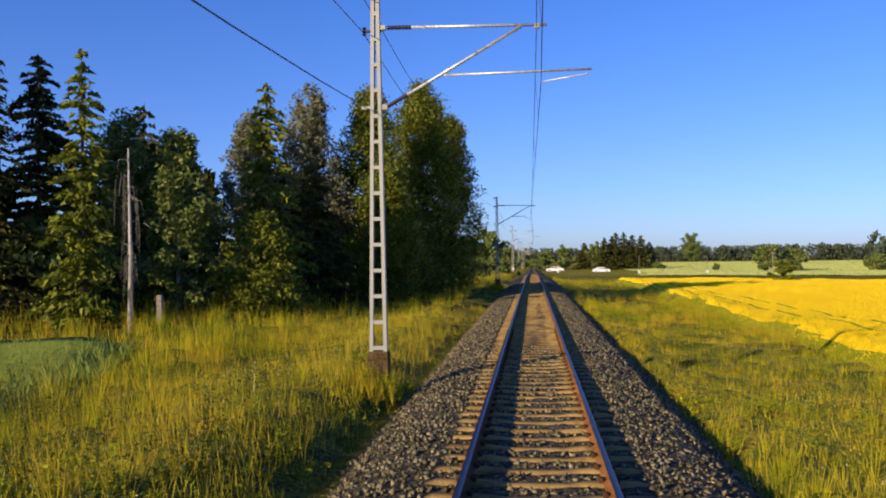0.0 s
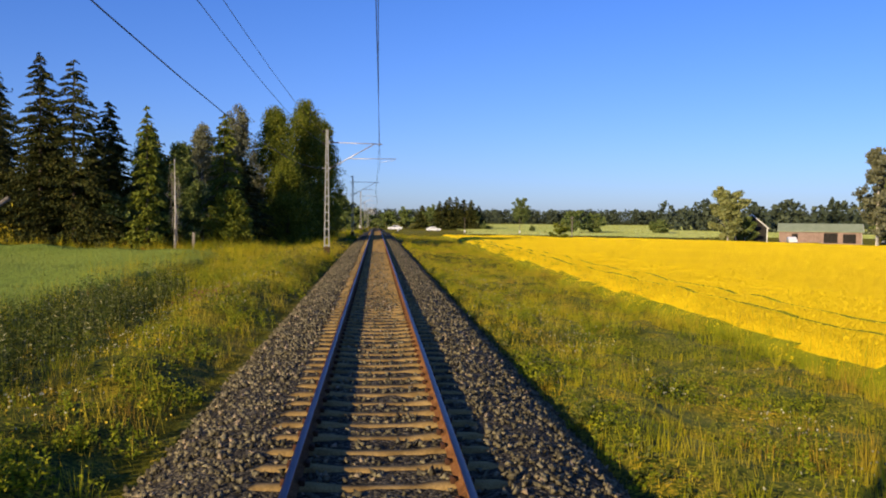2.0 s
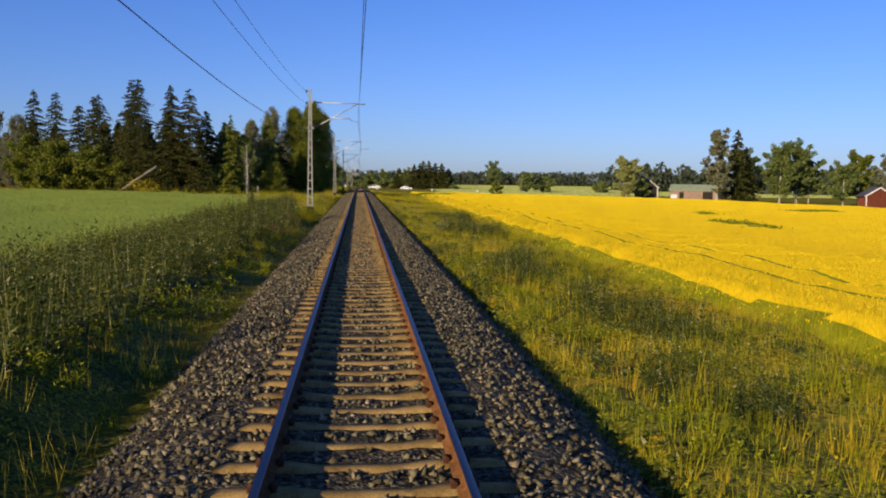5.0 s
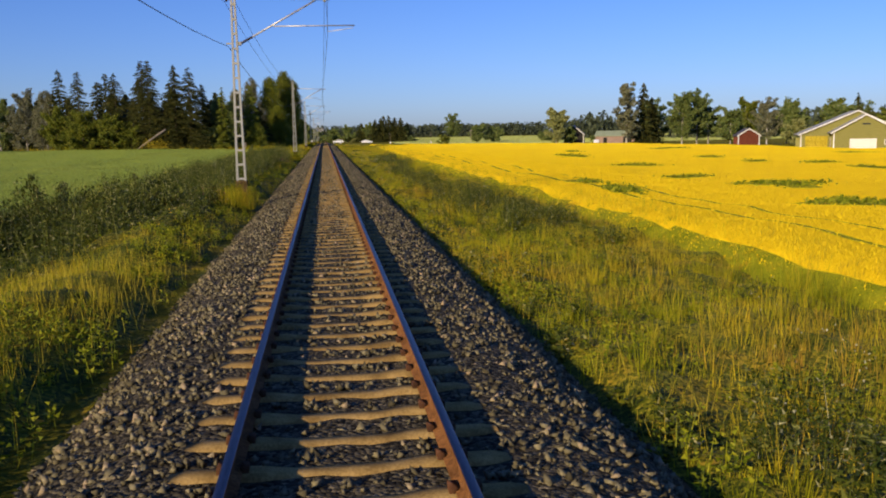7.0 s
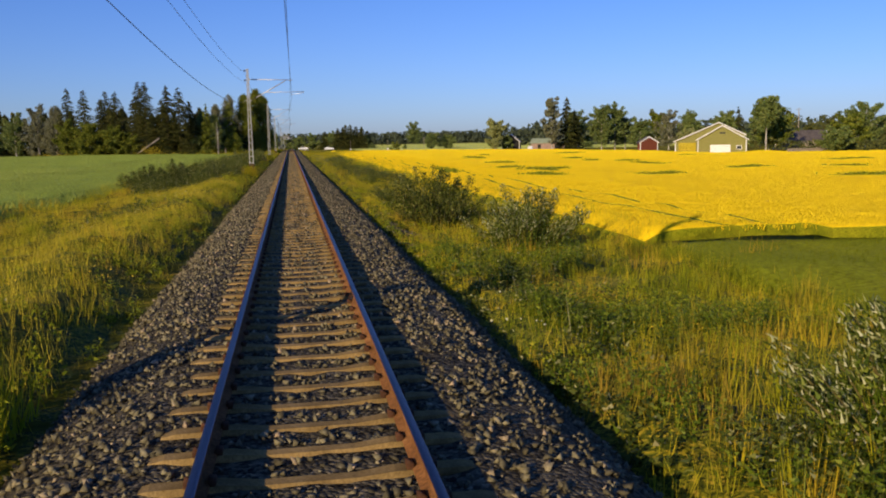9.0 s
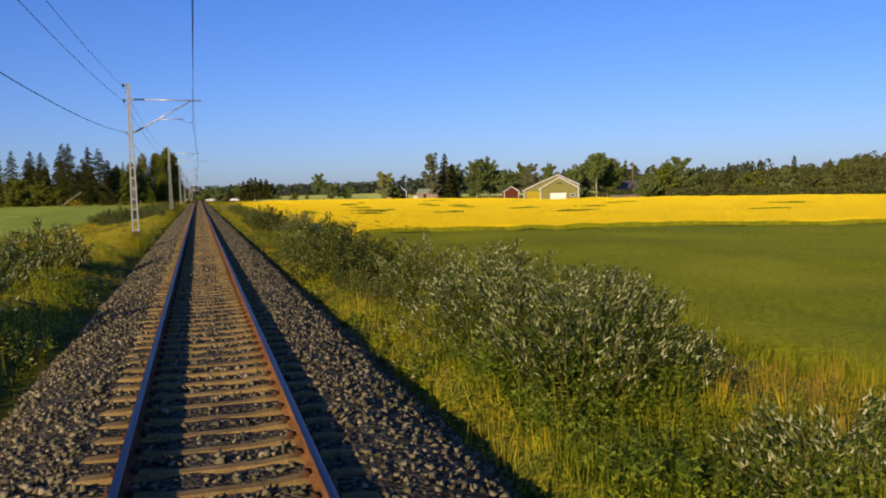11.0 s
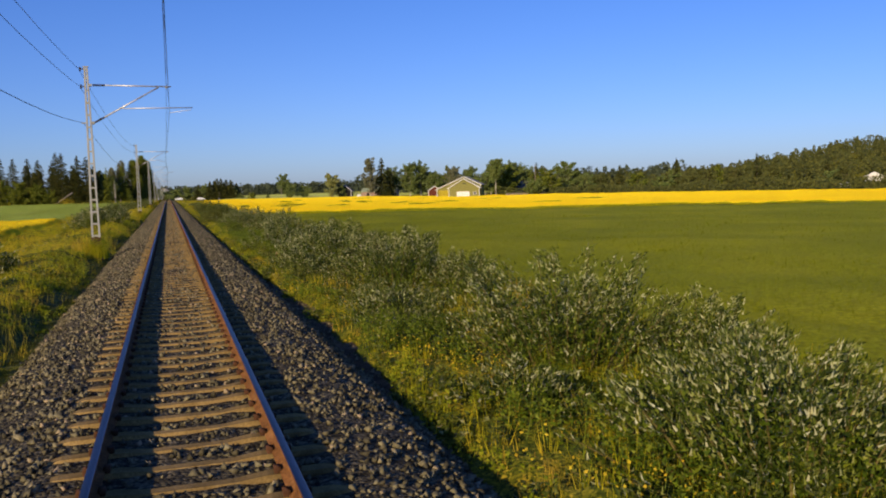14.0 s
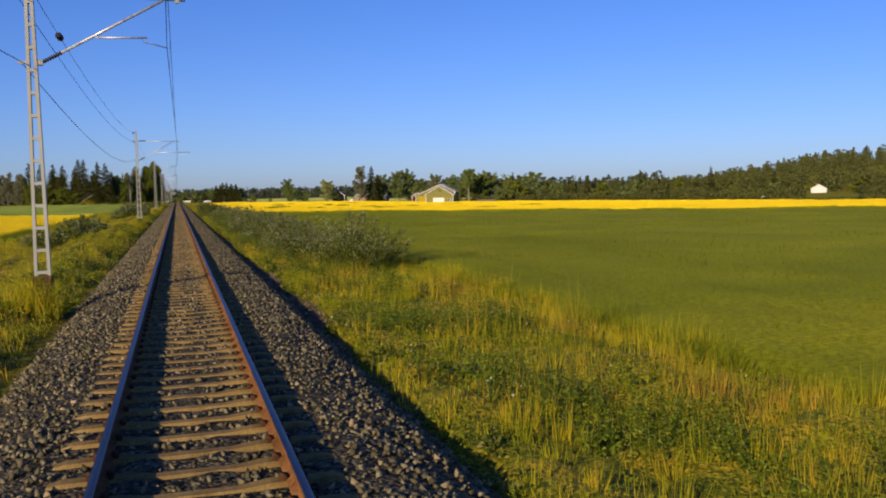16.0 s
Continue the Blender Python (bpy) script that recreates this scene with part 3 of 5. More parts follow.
stuff("rape_field_small", sheet("rape_field_small", steps((-75, -25, 40), (-25, -11.5, 40)), steps((-245, -130, 140)), crop_top(0.7, 51, lambda x, y: -12.3 - x), M["rape"], in_left_rape, skirt=True),
      "small yellow flowering rape field across the track", "crop field")
far_field = lambda x, y: ground_z(x, y) + 0.3
stuff("far_pasture", sheet("far_pasture", steps((20, 130, 24), (130, 900, 40)), steps((200, 640, 60)), far_field, M["pasture"], lambda x, y: (x > 26 + 0.06 * (y - 160)) & (y > 235 + 0.05 * x)),
      "pale green hay field far beyond the road", "crop field")


def scatter(n, x0, x1, y0, y1, r=None):
    r = r or rng
    return r.uniform(x0, x1, n), r.uniform(y0, y1, n)


# flowering shoots over the rape: fine and dense near the track, coarse beyond; every other one widens upwards
def rape_heads(n, x0, x1, y0, y1, power, width, height):
    x, y = x0 + (x1 - x0) * rng.random(n) ** power, rng.uniform(y0, y1, n)
    k = in_rape(x, y) & (rng.random(n) > 0.9 * wheel_ruts(x) + 1.2 * rape_weed(x, y))
    k &= rng.random(n) < 0.8 * (x - rape_near(y)) + 0.7 * (vnoise(x, y, 0.9, 27) - 0.6)
    x, y = x[k], y[k]
    z = rape_top(x, y) - 0.10 * rng.random(len(x)) - 0.5 * height
    v, f = blades(x, y, z, rng.uniform(0.7, 1.25, len(x)) * height, width * rng.uniform(0.7, 1.3, len(x)), 0.35)
    v = v.reshape(-1, 3, 3)
    turn = rng.random(len(x)) < 0.6
    v[turn, :, 2] = (2 * z + height)[turn, None] - v[turn, :, 2]
    return v.reshape(-1, 3), f


runs = [rape_heads(190000, 9.6, 21, -150, 40, 1.25, 0.036, 0.16), rape_heads(70000, 17, 60, -165, 100, 1.3, 0.06, 0.13), rape_heads(26000, 10, 30, 35, 152, 1.0, 0.07, 0.13), rape_heads(20000, 50, 205, -240, 152, 1.1, 0.16, 0.13)]
o, V, F = 0, [], []
for v, f in runs:
    V.append(v), F.append(f + o)
    o += len(v)
stuff("rape_flowers", np_mesh("rape_flowers", np.concatenate(V), np.concatenate(F), M["rape_flower"]), "yellow rape flower heads over the whole field", "crop")


def crop_blades(name, mat, inside, top, h, runs, label):
    o, V, F = 0, [], []
    for n, x0, x1, y0, y1, power, w in runs:
        x, y = x0 + (x1 - x0) * rng.random(n) ** power, rng.uniform(y0, y1, n)
        k = inside(x, y)
        x, y = x[k], y[k]
        v, f = blades(x, y, ground_z(x, y) + top - 0.2, rng.uniform(0.8, 1.5, len(x)) * h, w, 0.5)
        V.append(v), F.append(f + o)
        o += len(v)
    stuff(name, np_mesh(name, np.concatenate(V), np.concatenate(F), M[mat]), label, "crop")


crop_blades("green_crop_blades", "meadow_blade", in_meadow, 0.4, 0.26, [(55000, 9.2, 26, -313, -147, 1.5, 0.05), (34000, 22, 90, -330, -150, 1.25, 0.12), (16000, 80, 320, -340, -165, 1.2, 0.32)], "green crop blades over the whole field")
crop_blades("grain_blades", "grain_blade", in_grain, 0.5, 0.28, [(40000, -10.5, -26, -120, 28, 1.4, 0.06), (20000, -22, -75, -150, 40, 1.2, 0.14), (10000, -10.5, -40, -320, -120, 1.3, 0.14)], "pale grain blades over the whole field")


def in_pasture(x, y):
    return (x > 26 + 0.06 * (y - 160)) & (y > 235 + 0.05 * x)


crop_blades("hay_blades", "hay_blade", in_pasture, 0.3, 0.4, [(26000, 25, 420, 235, 640, 1.0, 0.8)], "pale standing hay over the far field")


# ---- railway ----
track = thing("railway_track", "single straight railway track on grey ballast", "railway track", kind="structure")
SLEEPER_STEP = 0.61


def ballast_z(x, y):
    a = np.abs(x)
    z = np.interp(a, [0, 0.55, 1.1, 1.3, 1.75, 2.3, 2.95], [-0.232, -0.226, -0.212, -0.205, -0.255, -0.40, -0.86])
    z = z + 0.05 * (vnoise(x, y, 6.0, 61) - 0.5) + 0.06 * (vnoise(x, y, 1.2, 62) - 0.5) * smooth((a - 1.4) / 0.5)
    return z + track_z(y)


bx = np.linspace(-2.95, 2.95, 25)
hang("ballast", sheet("ballast", bx, steps((-400, -330, 30), (-330, 40, 420), (40, 300, 80)), ballast_z, M["ballast"]), track, "dark grey crushed stone bed with sloping shoulders")


def chips(x, y, z, lo, hi):
    """Broken stones: skewed four-faced chips, sunk partly into the bed."""
    n, p = len(x), np.stack([x, y, z], 1)
    size = rng.uniform(lo, hi, n)[:, None]
    a = unit(n)
    b = np.cross(a, unit(n))
    b /= np.linalg.norm(b, axis=1, keepdims=True)
    c = np.cross(a, b)
    j = lambda: rng.uniform(0.6, 1.35, (n, 1)) * size
    v = np.stack([p + (a + b + c) * j(), p + (a - b - c) * j(), p + (b - a - c) * j(), p + (c - a - b) * j()], 1)
    v[:, :, 2] += 0.3 * size
    f = np.array([(0, 2, 1), (0, 1, 3), (0, 3, 2), (1, 2, 3)])
    return v.reshape(-1, 3), (f[None] + 4 * np.arange(n)[:, None, None]).reshape(-1, 3)


n1, n2 = 136000, 36000
sx = rng.uniform(1.24, 2.88, n1) * np.where(rng.random(n1) < 0.5, -1, 1)
sy = rng.uniform(-312, 80, n1)
cx = rng.uniform(-1.25, 1.25, n2)
cy = (np.floor(rng.uniform(-312, 25, n2) / SLEEPER_STEP) + rng.uniform(0.28, 0.72, n2)) * SLEEPER_STEP
k = (np.abs(np.abs(cx) - 0.797) > 0.1)
sx, sy = np.concatenate([sx, cx[k]]), np.concatenate([sy, cy[k]])
v, f = chips(sx, sy, ballast_z(sx, sy), 0.014, 0.036)
stuff("ballast_stones", np_mesh("ballast_stones", v, f, M["stone"]), "sharp grey broken stones", "", track)

# rails: foot, web and head swept along the line
prof = [(-0.07, -0.176), (0.07, -0.176), (0.07, -0.163), (0.012, -0.14), (0.009, -0.050), (0.036, -0.036), (0.036, -0.006), (0.030, 0.0), (-0.030, 0.0), (-0.036, -0.006), (-0.036, -0.036), (-0.009, -0.050), (-0.012, -0.14), (-0.07, -0.163)]
ry = steps((-420, -320, 4), (-320, 60, 40), (60, 300, 40), (300, 900, 6))
for side in (-1, 1):
    P = np.array([[(side * 0.797 + a, yy, b + float(track_z(yy))) for a, b in prof] for yy in ry]).reshape(-1, 3)
    F, S = [], []
    n = len(prof)
    for i in range(len(ry) - 1):
        for q in range(n):
            F.append((i * n + q, (i + 1) * n + q, (i + 1) * n + (q + 1) % n, i * n + (q + 1) % n))
            S.append(1 if q in (6, 7, 8) else 0)
    rail = hang("rail", np_mesh("rail", P, F, [M["rust"], M["railhead"]], slots=S), track, "rust-brown steel rail with a polished head")

# sleepers: waisted concrete, proud of the stones
sec = [(-1.25, 0.12, 0.075, -0.205), (-1.13, 0.125, 0.085, -0.18), (-0.62, 0.125, 0.085, -0.178), (-0.35, 0.105, 0.07, -0.208), (0.35, 0.105, 0.07, -0.208), (0.62, 0.125, 0.085, -0.178), (1.13, 0.125, 0.085, -0.18), (1.25, 0.12, 0.075, -0.205)]
SV, SF = [], []
for xx, wb, wt, zz in sec:
    SV += [(xx, -wb, -0.38), (xx, -wt - 0.012, zz - 0.03), (xx, -wt + 0.01, zz), (xx, wt - 0.01, zz), (xx, wt + 0.012, zz - 0.03), (xx, wb, -0.38)]
for i in range(len(sec) - 1):
    for q in range(5):
        SF.append((6 * i + q, 6 * i + q + 1, 6 * i + q + 7, 6 * i + q + 6))
sleeper_me = bpy.data.meshes.new("sleeper")
sleeper_me.from_pydata(SV, [], SF + [tuple(range(6)), tuple(range(47, 41, -1))])
sleeper_me.materials.append(M["sleeper"])


def joined(me, places, name, mat):
    """Copies of a small mesh at many places as one mesh."""
    v0 = np.array([w.co for w in me.vertices])
    tri = [p.vertices[:] for p in me.polygons]
    tri = np.array([(t[0], t[i], t[i + 1]) for t in tri for i in range(1, len(t) - 1)])
    places = np.asarray(places)
    v = (v0[None] + places[:, None, :]).reshape(-1, 3)
    f = (tri[None] + len(v0) * np.arange(len(places))[:, None, None]).reshape(-1, 3)
    return np_mesh(name, v, f, mat)


rows_y = [round(i * SLEEPER_STEP, 3) for i in range(-640, 330)]
near_rows, other_rows = [a for a in rows_y if -312 < a < -130], [a for a in rows_y if not -312 < a < -130]
stuff("sleepers", joined(sleeper_me, [(0.02 * math.sin(7 * a), a, float(track_z(a))) for a in other_rows], "sleepers", M["sleeper"]), "tan dusty concrete sleepers", "", track)
clip = Shape()
for side in (-1, 1):
    for off in (-0.085, 0.085):
        clip.box((side * 0.797 + off, 0, -0.16), (0.055, 0.13, 0.05))
clip_me = clip.mesh("rail_clip", M["clip"])
stuff("rail_clips", joined(clip_me, [(0, a, float(track_z(a))) for a in rows_y if -312 < a < 30], "rail_clips", M["clip"]), "rusty spring clips holding the rails", "", track)

# ---- overhead line ----


def insulator(s, a, b, r=0.055, n=7):
    a, b = Vector(a), Vector(b)
    pts, rad = [], []
    for i in range(2 * n + 1):
        pts.append(a.lerp(b, i / (2 * n)))
        rad.append(r if i % 2 else r * 0.55)
    s.tube(pts, rad, 8)


def mast(long_arm):
    ob = thing("catenary_mast", "pale galvanised ladder mast with a bracket arm over the track", "catenary mast", "masts along the track")
    base, top = 0.42, 7.95
    for side in (-1, 1):
        s = Shape()
        lean = Vector((side * 0.175, 0, base)), Vector((side * 0.075, 0, top))
        for (px, py), (wx, wy) in (((0, 0), (0.016, 0.16)), ((-side * 0.03, 0.072), (0.07, 0.014)), ((-side * 0.03, -0.072), (0.07, 0.014))):
            pts = []
            for c in lean:
                pts += [c + Vector((px + sx * wx / 2, py + sy * wy / 2, 0)) for sx, sy in ((-1, -1), (1, -1), (1, 1), (-1, 1))]
            s.poly(pts, [(3, 2, 1, 0), (4, 5, 6, 7), (0, 1, 5, 4), (1, 2, 6, 5), (2, 3, 7, 6), (3, 0, 4, 7)])
        part("leg", s, M["galv"], ob)
    z = base + 0.08
    while z < top:
        w = 0.175 + (0.075 - 0.175) * (z - base) / (top - base)
        part("rung", Shape().box((0, 0, z), (2 * w, 0.15, 0.075)), M["galv"], ob)
        z += 0.535
    part("foundation", Shape().box((0, 0, -0.175), (0.42, 0.34, 1.2), bevel=0.03), M["footing"], ob, "mossy square concrete foundation")
    part("mast_cap", Shape().box((0, 0, top + 0.01), (0.24, 0.2, 0.03)), M["galv"], ob)
    part("top_bracket", Shape().box((0.13, 0, 7.16), (0.16, 0.12, 0.12), bevel=0.02), M["galv"], ob)
    part("lower_bracket", Shape().box((0.17, 0, 5.5), (0.14, 0.12, 0.14), bevel=0.02), M["galv"], ob)
    s = Shape()
    insulator(s, (0.24, 0, 7.16), (0.76, 0, 7.155))
    part("upper_insulator", s, M["insulator"], ob, "dark ribbed insulator", True)
    part("top_tube", Shape().tube([(0.74, 0, 7.155), (3.55, 0, 7.10)], 0.032, 8), M["tube"], ob, "light metal tube", True)
    s = Shape()
    insulator(s, (0.24, 0, 5.52), (0.66, 0, 5.75))
    part("lower_insulator", s, M["insulator"], ob, "dark ribbed insulator", True)
    part("strut", Shape().tube([(0.64, 0, 5.74), (3.02, 0, 7.08)], 0.034, 8), M["tube"], ob, "slanting light metal tube", True)
    end = 4.45 if long_arm else 2.62
    part("registration_tube", Shape().tube([(1.42, 0, 6.13), (end, 0, 6.16)], 0.024, 8), M["tube"], ob, "", True)
    part("steady_arm", Shape().tube([(end - 0.06, 0, 6.14), (end - 0.1, 0, 6.06), ((3.42 if long_arm else 3.06), 0, 5.93)], 0.014, 6), M["tube"], ob, "", True)
    part("dropper_clamp", Shape().box((3.35, 0, 7.08), (0.1, 0.06, 0.12), bevel=0.01), M["galv"], ob)
    for z in (7.86, 7.1):
        s = Shape().box((-0.16, 0, z), (0.2, 0.05, 0.05))
        insulator(s, (-0.24, 0, z - 0.09), (-0.24, 0, z + 0.09), 0.05, 3)
        part("line_bracket", s, M["insulator"], ob, "dark line insulator")
    part("line_bracket", Shape().box((-0.2, 0, 5.5), (0.22, 0.05, 0.06)), M["galv"], ob)
    return ob


MAST_Y = [-407, -345, -284.8, -227.8, -164.7, -101.4, -39.5, 17.7, 79, 141, 203, 265, 327, 389, 451, 513, 575]
LONG = {y: i % 2 == 1 for i, y in enumerate(MAST_Y)}
made = {}
for y in MAST_Y[1:]:
    m = pose(-3.22, y, float(track_z(y)) + {-101.4: 0.12}.get(y, 0.0))
    if LONG[y] in made:
        copy_thing(made[LONG[y]], m)
    else:
        made[LONG[y]] = mast(LONG[y])
        made[LONG[y]].matrix_basis = m


def line(points, sag, r, n=14):
    s = Shape()
    pts = []
    for a, b in zip(points, points[1:]):
        for i in range(n):
            u = i / n
            q = Vector(a).lerp(Vector(b), u)
            q.z -= 4 * sag * u * (1 - u)
            pts.append(q)
    return s.tube(pts + [Vector(points[-1])], r, 5), pts


def over(dx, z):
    return [(dx(y) if callable(dx) else dx, y, z + float(track_z(y))) for y in MAST_Y]


stag = lambda y: 0.2 if LONG[y] else -0.15
overhead = thing("overhead_line", "dark contact wire hung from a carrier wire over the track", "overhead line")
s, contact_pts = line(over(stag, 5.93), 0.05, 0.009)
part("contact_wire", s, M["wire"], overhead)
s, carrier_pts = line(over(lambda y: 0.12 if LONG[y] else -0.08, 7.06), 0.62, 0.009)
part("carrier_wire", s, M["wire"], overhead)
for i in range(1, len(contact_pts)):
    if i % 2 == 1 and contact_pts[i].y < 300:
        part("dropper", Shape().tube([contact_pts[i], carrier_pts[i]], 0.004, 4), M["wire"], overhead)
for nm, dx, z, sag in (("feeder_cable", -3.5, 7.86, 0.7), ("feeder_cable", -3.5, 7.1, 0.7), ("return_cable", -3.46, 5.52, 0.94)):
    s, _ = line(over(dx, z), sag, 0.011 if nm == "return_cable" else 0.009)
    if nm == "feeder_cable" and z > 7.5:
        feeder_pts = _
    tagged(hang(nm, s.mesh(nm, M["wire"])), "thin dark cable slung along the masts", "cable", "cables along the masts")

# egg insulator in the upper feeder
q = min(feeder_pts, key=lambda p: abs(p.y + 276))
s = Shape()
insulator(s, q + Vector((0, -0.3, 0)), q + Vector((0, 0.3, 0)), 0.11, 4)
tagged(hang("strain_insulator", s.mesh("strain_insulator", M["insulator"])), "dark egg-shaped insulator in the upper cable", "insulator")

# ---- trees and bushes ----


def grown(seed):
    return np.random.default_rng(1000 + seed)


def trunk_shape(r, h, rad, lean, limbs, crown_r, start=0.25):
    s = Shape()
    pts, rr = [], []
    for i in range(7):
        u = i / 6
        pts.append((lean[0] * u * u * h + 0.06 * math.sin(5 * u + lean[1] * 9), lean[1] * u * u * h, h * u - 0.15))
        rr.append(rad * (1 - 0.85 * u) + 0.01)
    rr[0] *= 1.3
    s.tube(pts, rr, 7)
    for i in range(limbs):
        u = start + (0.9 - start) * (i + r.random()) / limbs
        a = r.uniform(0, 2 * math.pi)
        q = Vector((lean[0] * u * u * h, lean[1] * u * u * h, h * u))
        L = crown_r * (1 - 0.6 * u) * r.uniform(0.6, 1.0)
        e = q + Vector((math.cos(a) * L, math.sin(a) * L, L * r.uniform(0.4, 0.9)))
        s.tube([q, q.lerp(e, 0.5) + Vector((0, 0, 0.1 * L)), e], [rad * 0.35 * (1 - 0.6 * u), rad * 0.2 * (1 - 0.6 * u), 0.012], 5)
    return s


def broadleaf(seed, x, y, h, cr, leaf, count, size, bark="bark", base=0.18, thin=0.0, label="", group="", name="tree", lean=(0, 0), shape=0.8, full=0.0):
    r = grown(seed)
    ob = thing(name, label, "tree", group, m=pose(x, y, float(ground_z(x, y)), 0, 0, r.uniform(0, 360)))
    part("trunk", trunk_shape(r, h * 0.92, 0.012 * h + 0.03, lean, 9, cr, base + 0.05), M[bark], ob, shade=True)
    count = int(count * 1.5)
    nc = max(24, int(count / 32))
    # clumps gather along rising limbs, so that the crown parts into plumes
    nl = 8 + int(0.8 * h)
    lz = base + (0.80 - base) * (np.arange(nl) + r.random(nl)) / nl
    la = np.arange(nl) * 2.4 + r.uniform(-0.5, 0.5, nl)
    tz = np.minimum(lz + r.uniform(0.14, 0.34, nl), r.uniform(0.93, 1.02, nl))
    lr = cr * np.sin(np.pi * np.clip(tz * 0.76 + 0.14, 0, 1)) ** shape * r.uniform(0.72, 1.12, nl)
    j = r.integers(0, nl, nc)
    u = r.uniform(0.15, 1.0, nc) ** 0.8
    zc = lz[j] + (tz[j] - lz[j]) * u ** 1.3 + r.normal(0, 0.018, nc)
    a, rad = la[j] + r.normal(0, 0.20, nc), lr[j] * u
    if full:
        # a closed egg-shaped crown that runs to a point
        egg = r.random(nc) < full
        z = base + (1 - base) * r.random(nc) ** 1.15
        zc, a = np.where(egg, z, zc), np.where(egg, r.uniform(0, 2 * np.pi, nc), a)
        rad = np.where(egg, cr * (1 - z) ** 0.46 * np.minimum(1, z / 0.22) ** 0.4 * (0.86 + 0.22 * np.sin(5 * a + 9 * z)) * r.uniform(0.55, 1, nc), rad * (1 - np.clip(zc, 0, 1)) ** 0.3)
    c = np.stack([np.cos(a) * rad + lean[0] * zc * zc * h, np.sin(a) * rad + lean[1] * zc * zc * h, zc * h], 1)
    cs = cr * r.uniform(0.13, 0.28, nc) * (1.15 - 0.45 * u) * (1 - thin * 0.3)
    k = r.choice(nc, count, p=cs ** 2 / (cs ** 2).sum())
    d = unit(count, r) * (r.random(count) ** 0.4)[:, None] * np.array([1, 1, 0.75])
    p = c[k] + d * cs[k][:, None]
    part_me = np_mesh("crown", *leaves(p, size, size * 0.8, np.array([0, 0, -0.3]), 1.0, r, True), M[leaf])
    hang("crown", part_me, ob)
    return ob


def spruce(seed, x, y, h, cr, count, size=0.4, leaf="spruce", label="tall dark spruce with drooping boughs", group="", bare=0.04):
    r = grown(seed)
    ob = thing("spruce_tree", label, "tree", group, m=pose(x, y, float(ground_z(x, y)), 0, 0, r.uniform(0, 360)))
    part("trunk", Shape().tube([(0, 0, -0.15), (0.02, 0, h * 0.5), (0, 0.02, h * 0.99)], [0.013 * h + 0.02, 0.008 * h, 0.015], 7), M["bark"], ob, shade=True)
    whorls = max(10, int(h / 0.55))
    nb = whorls * 9
    lev = (np.repeat(np.arange(whorls), 9) + r.uniform(-0.6, 0.6, nb)) / whorls
    lev = np.clip(lev, 0.0, 0.985)
    zb = h * (bare + (1 - bare) * lev)
    L = cr * (1 - lev) ** 0.66 * r.uniform(0.5, 1.15, nb) + 0.14
    a = r.uniform(0, 2 * np.pi, nb)
    w = L * L
    k = r.choice(nb, count, p=(L ** 1.3) / (L ** 1.3).sum())
    t = r.random(count) ** 0.65
    rad = L[k] * t
    side = r.normal(0, 0.13, count) * L[k] * (0.3 + t)
    ca, sa = np.cos(a[k]), np.sin(a[k])
    droop = -0.32 * rad * t + 0.12 * rad
    p = np.stack([ca * rad - sa * side, sa * rad + ca * side, zb[k] + droop - np.abs(r.normal(0, 0.10, count)) * size * 1.5], 1)
    ax = np.stack([ca, sa, np.full(count, -0.55)], 1)
    hang("crown", np_mesh("crown", *leaves(p, size, size * 0.55, ax * 1.3, 0.8, r, True), M[leaf]), ob)
    return ob


def bush(seed, x, y, w, h, leaf, count, size, slim, label, name="willow_bush", group="willow bushes along the track", upright=0.75):
    r = grown(seed)
    ob = thing(name, label, "bush", group, m=pose(x, y, float(ground_z(x, y)) - 0.05, 0, 0, r.uniform(0, 360)))
    ns = int(34 + 9 * w)
    s = Shape()
    a = r.uniform(0, 2 * np.pi, ns)
    R = w / 2 * np.sqrt(r.random(ns))
    hh = h * (1 - 0.45 * (2 * R / w) ** 2) * r.uniform(0.62, 1.2, ns)
    bx0, by0 = np.cos(a) * R * 0.45, np.sin(a) * R * 0.45
    tx, ty = np.cos(a) * R * 1.05, np.sin(a) * R * 1.05
    for i in range(ns):
        s.tube([(bx0[i], by0[i], 0), ((bx0[i] + tx[i]) / 2, (by0[i] + ty[i]) / 2, hh[i] * 0.6), (tx[i], ty[i], hh[i])], [0.018, 0.012, 0.004], 4, False)
    part("stem", s, M["shoot"], ob)
    k = r.choice(ns, count, p=hh ** 1.5 / (hh ** 1.5).sum())
    t = 0.12 + 0.9 * r.random(count) ** 0.8
    q = np.stack([bx0[k] + (tx[k] - bx0[k]) * t, by0[k] + (ty[k] - by0[k]) * t, hh[k] * (t * 1.2 - 0.2 * t * t)], 1)
    q += r.normal(0, 1, (count, 3)) * np.array([0.17, 0.17, 0.09]) * (1.15 - 0.75 * t)[:, None] * (w / 3.5) ** 0.5
    q[:, 2] = np.maximum(q[:, 2], 0.03)
    out = np.stack([np.cos(a[k]), np.sin(a[k]), np.full(count, 1.4)], 1)
    # shoot tips take the silver glints, leaves below the darker shade-toned green
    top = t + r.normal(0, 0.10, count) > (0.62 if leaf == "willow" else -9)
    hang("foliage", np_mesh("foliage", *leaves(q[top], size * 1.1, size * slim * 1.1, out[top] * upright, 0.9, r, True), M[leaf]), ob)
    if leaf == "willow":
        hang("inner_foliage", np_mesh("inner_foliage", *leaves(q[~top], size, size * max(slim, 0.5), out[~top] * 0.5, 0.9, r, True), M["willow_inner"]), ob, "green leaves, toned darker, in the heart of the bush")
    return ob


wood = "trees of the wood"
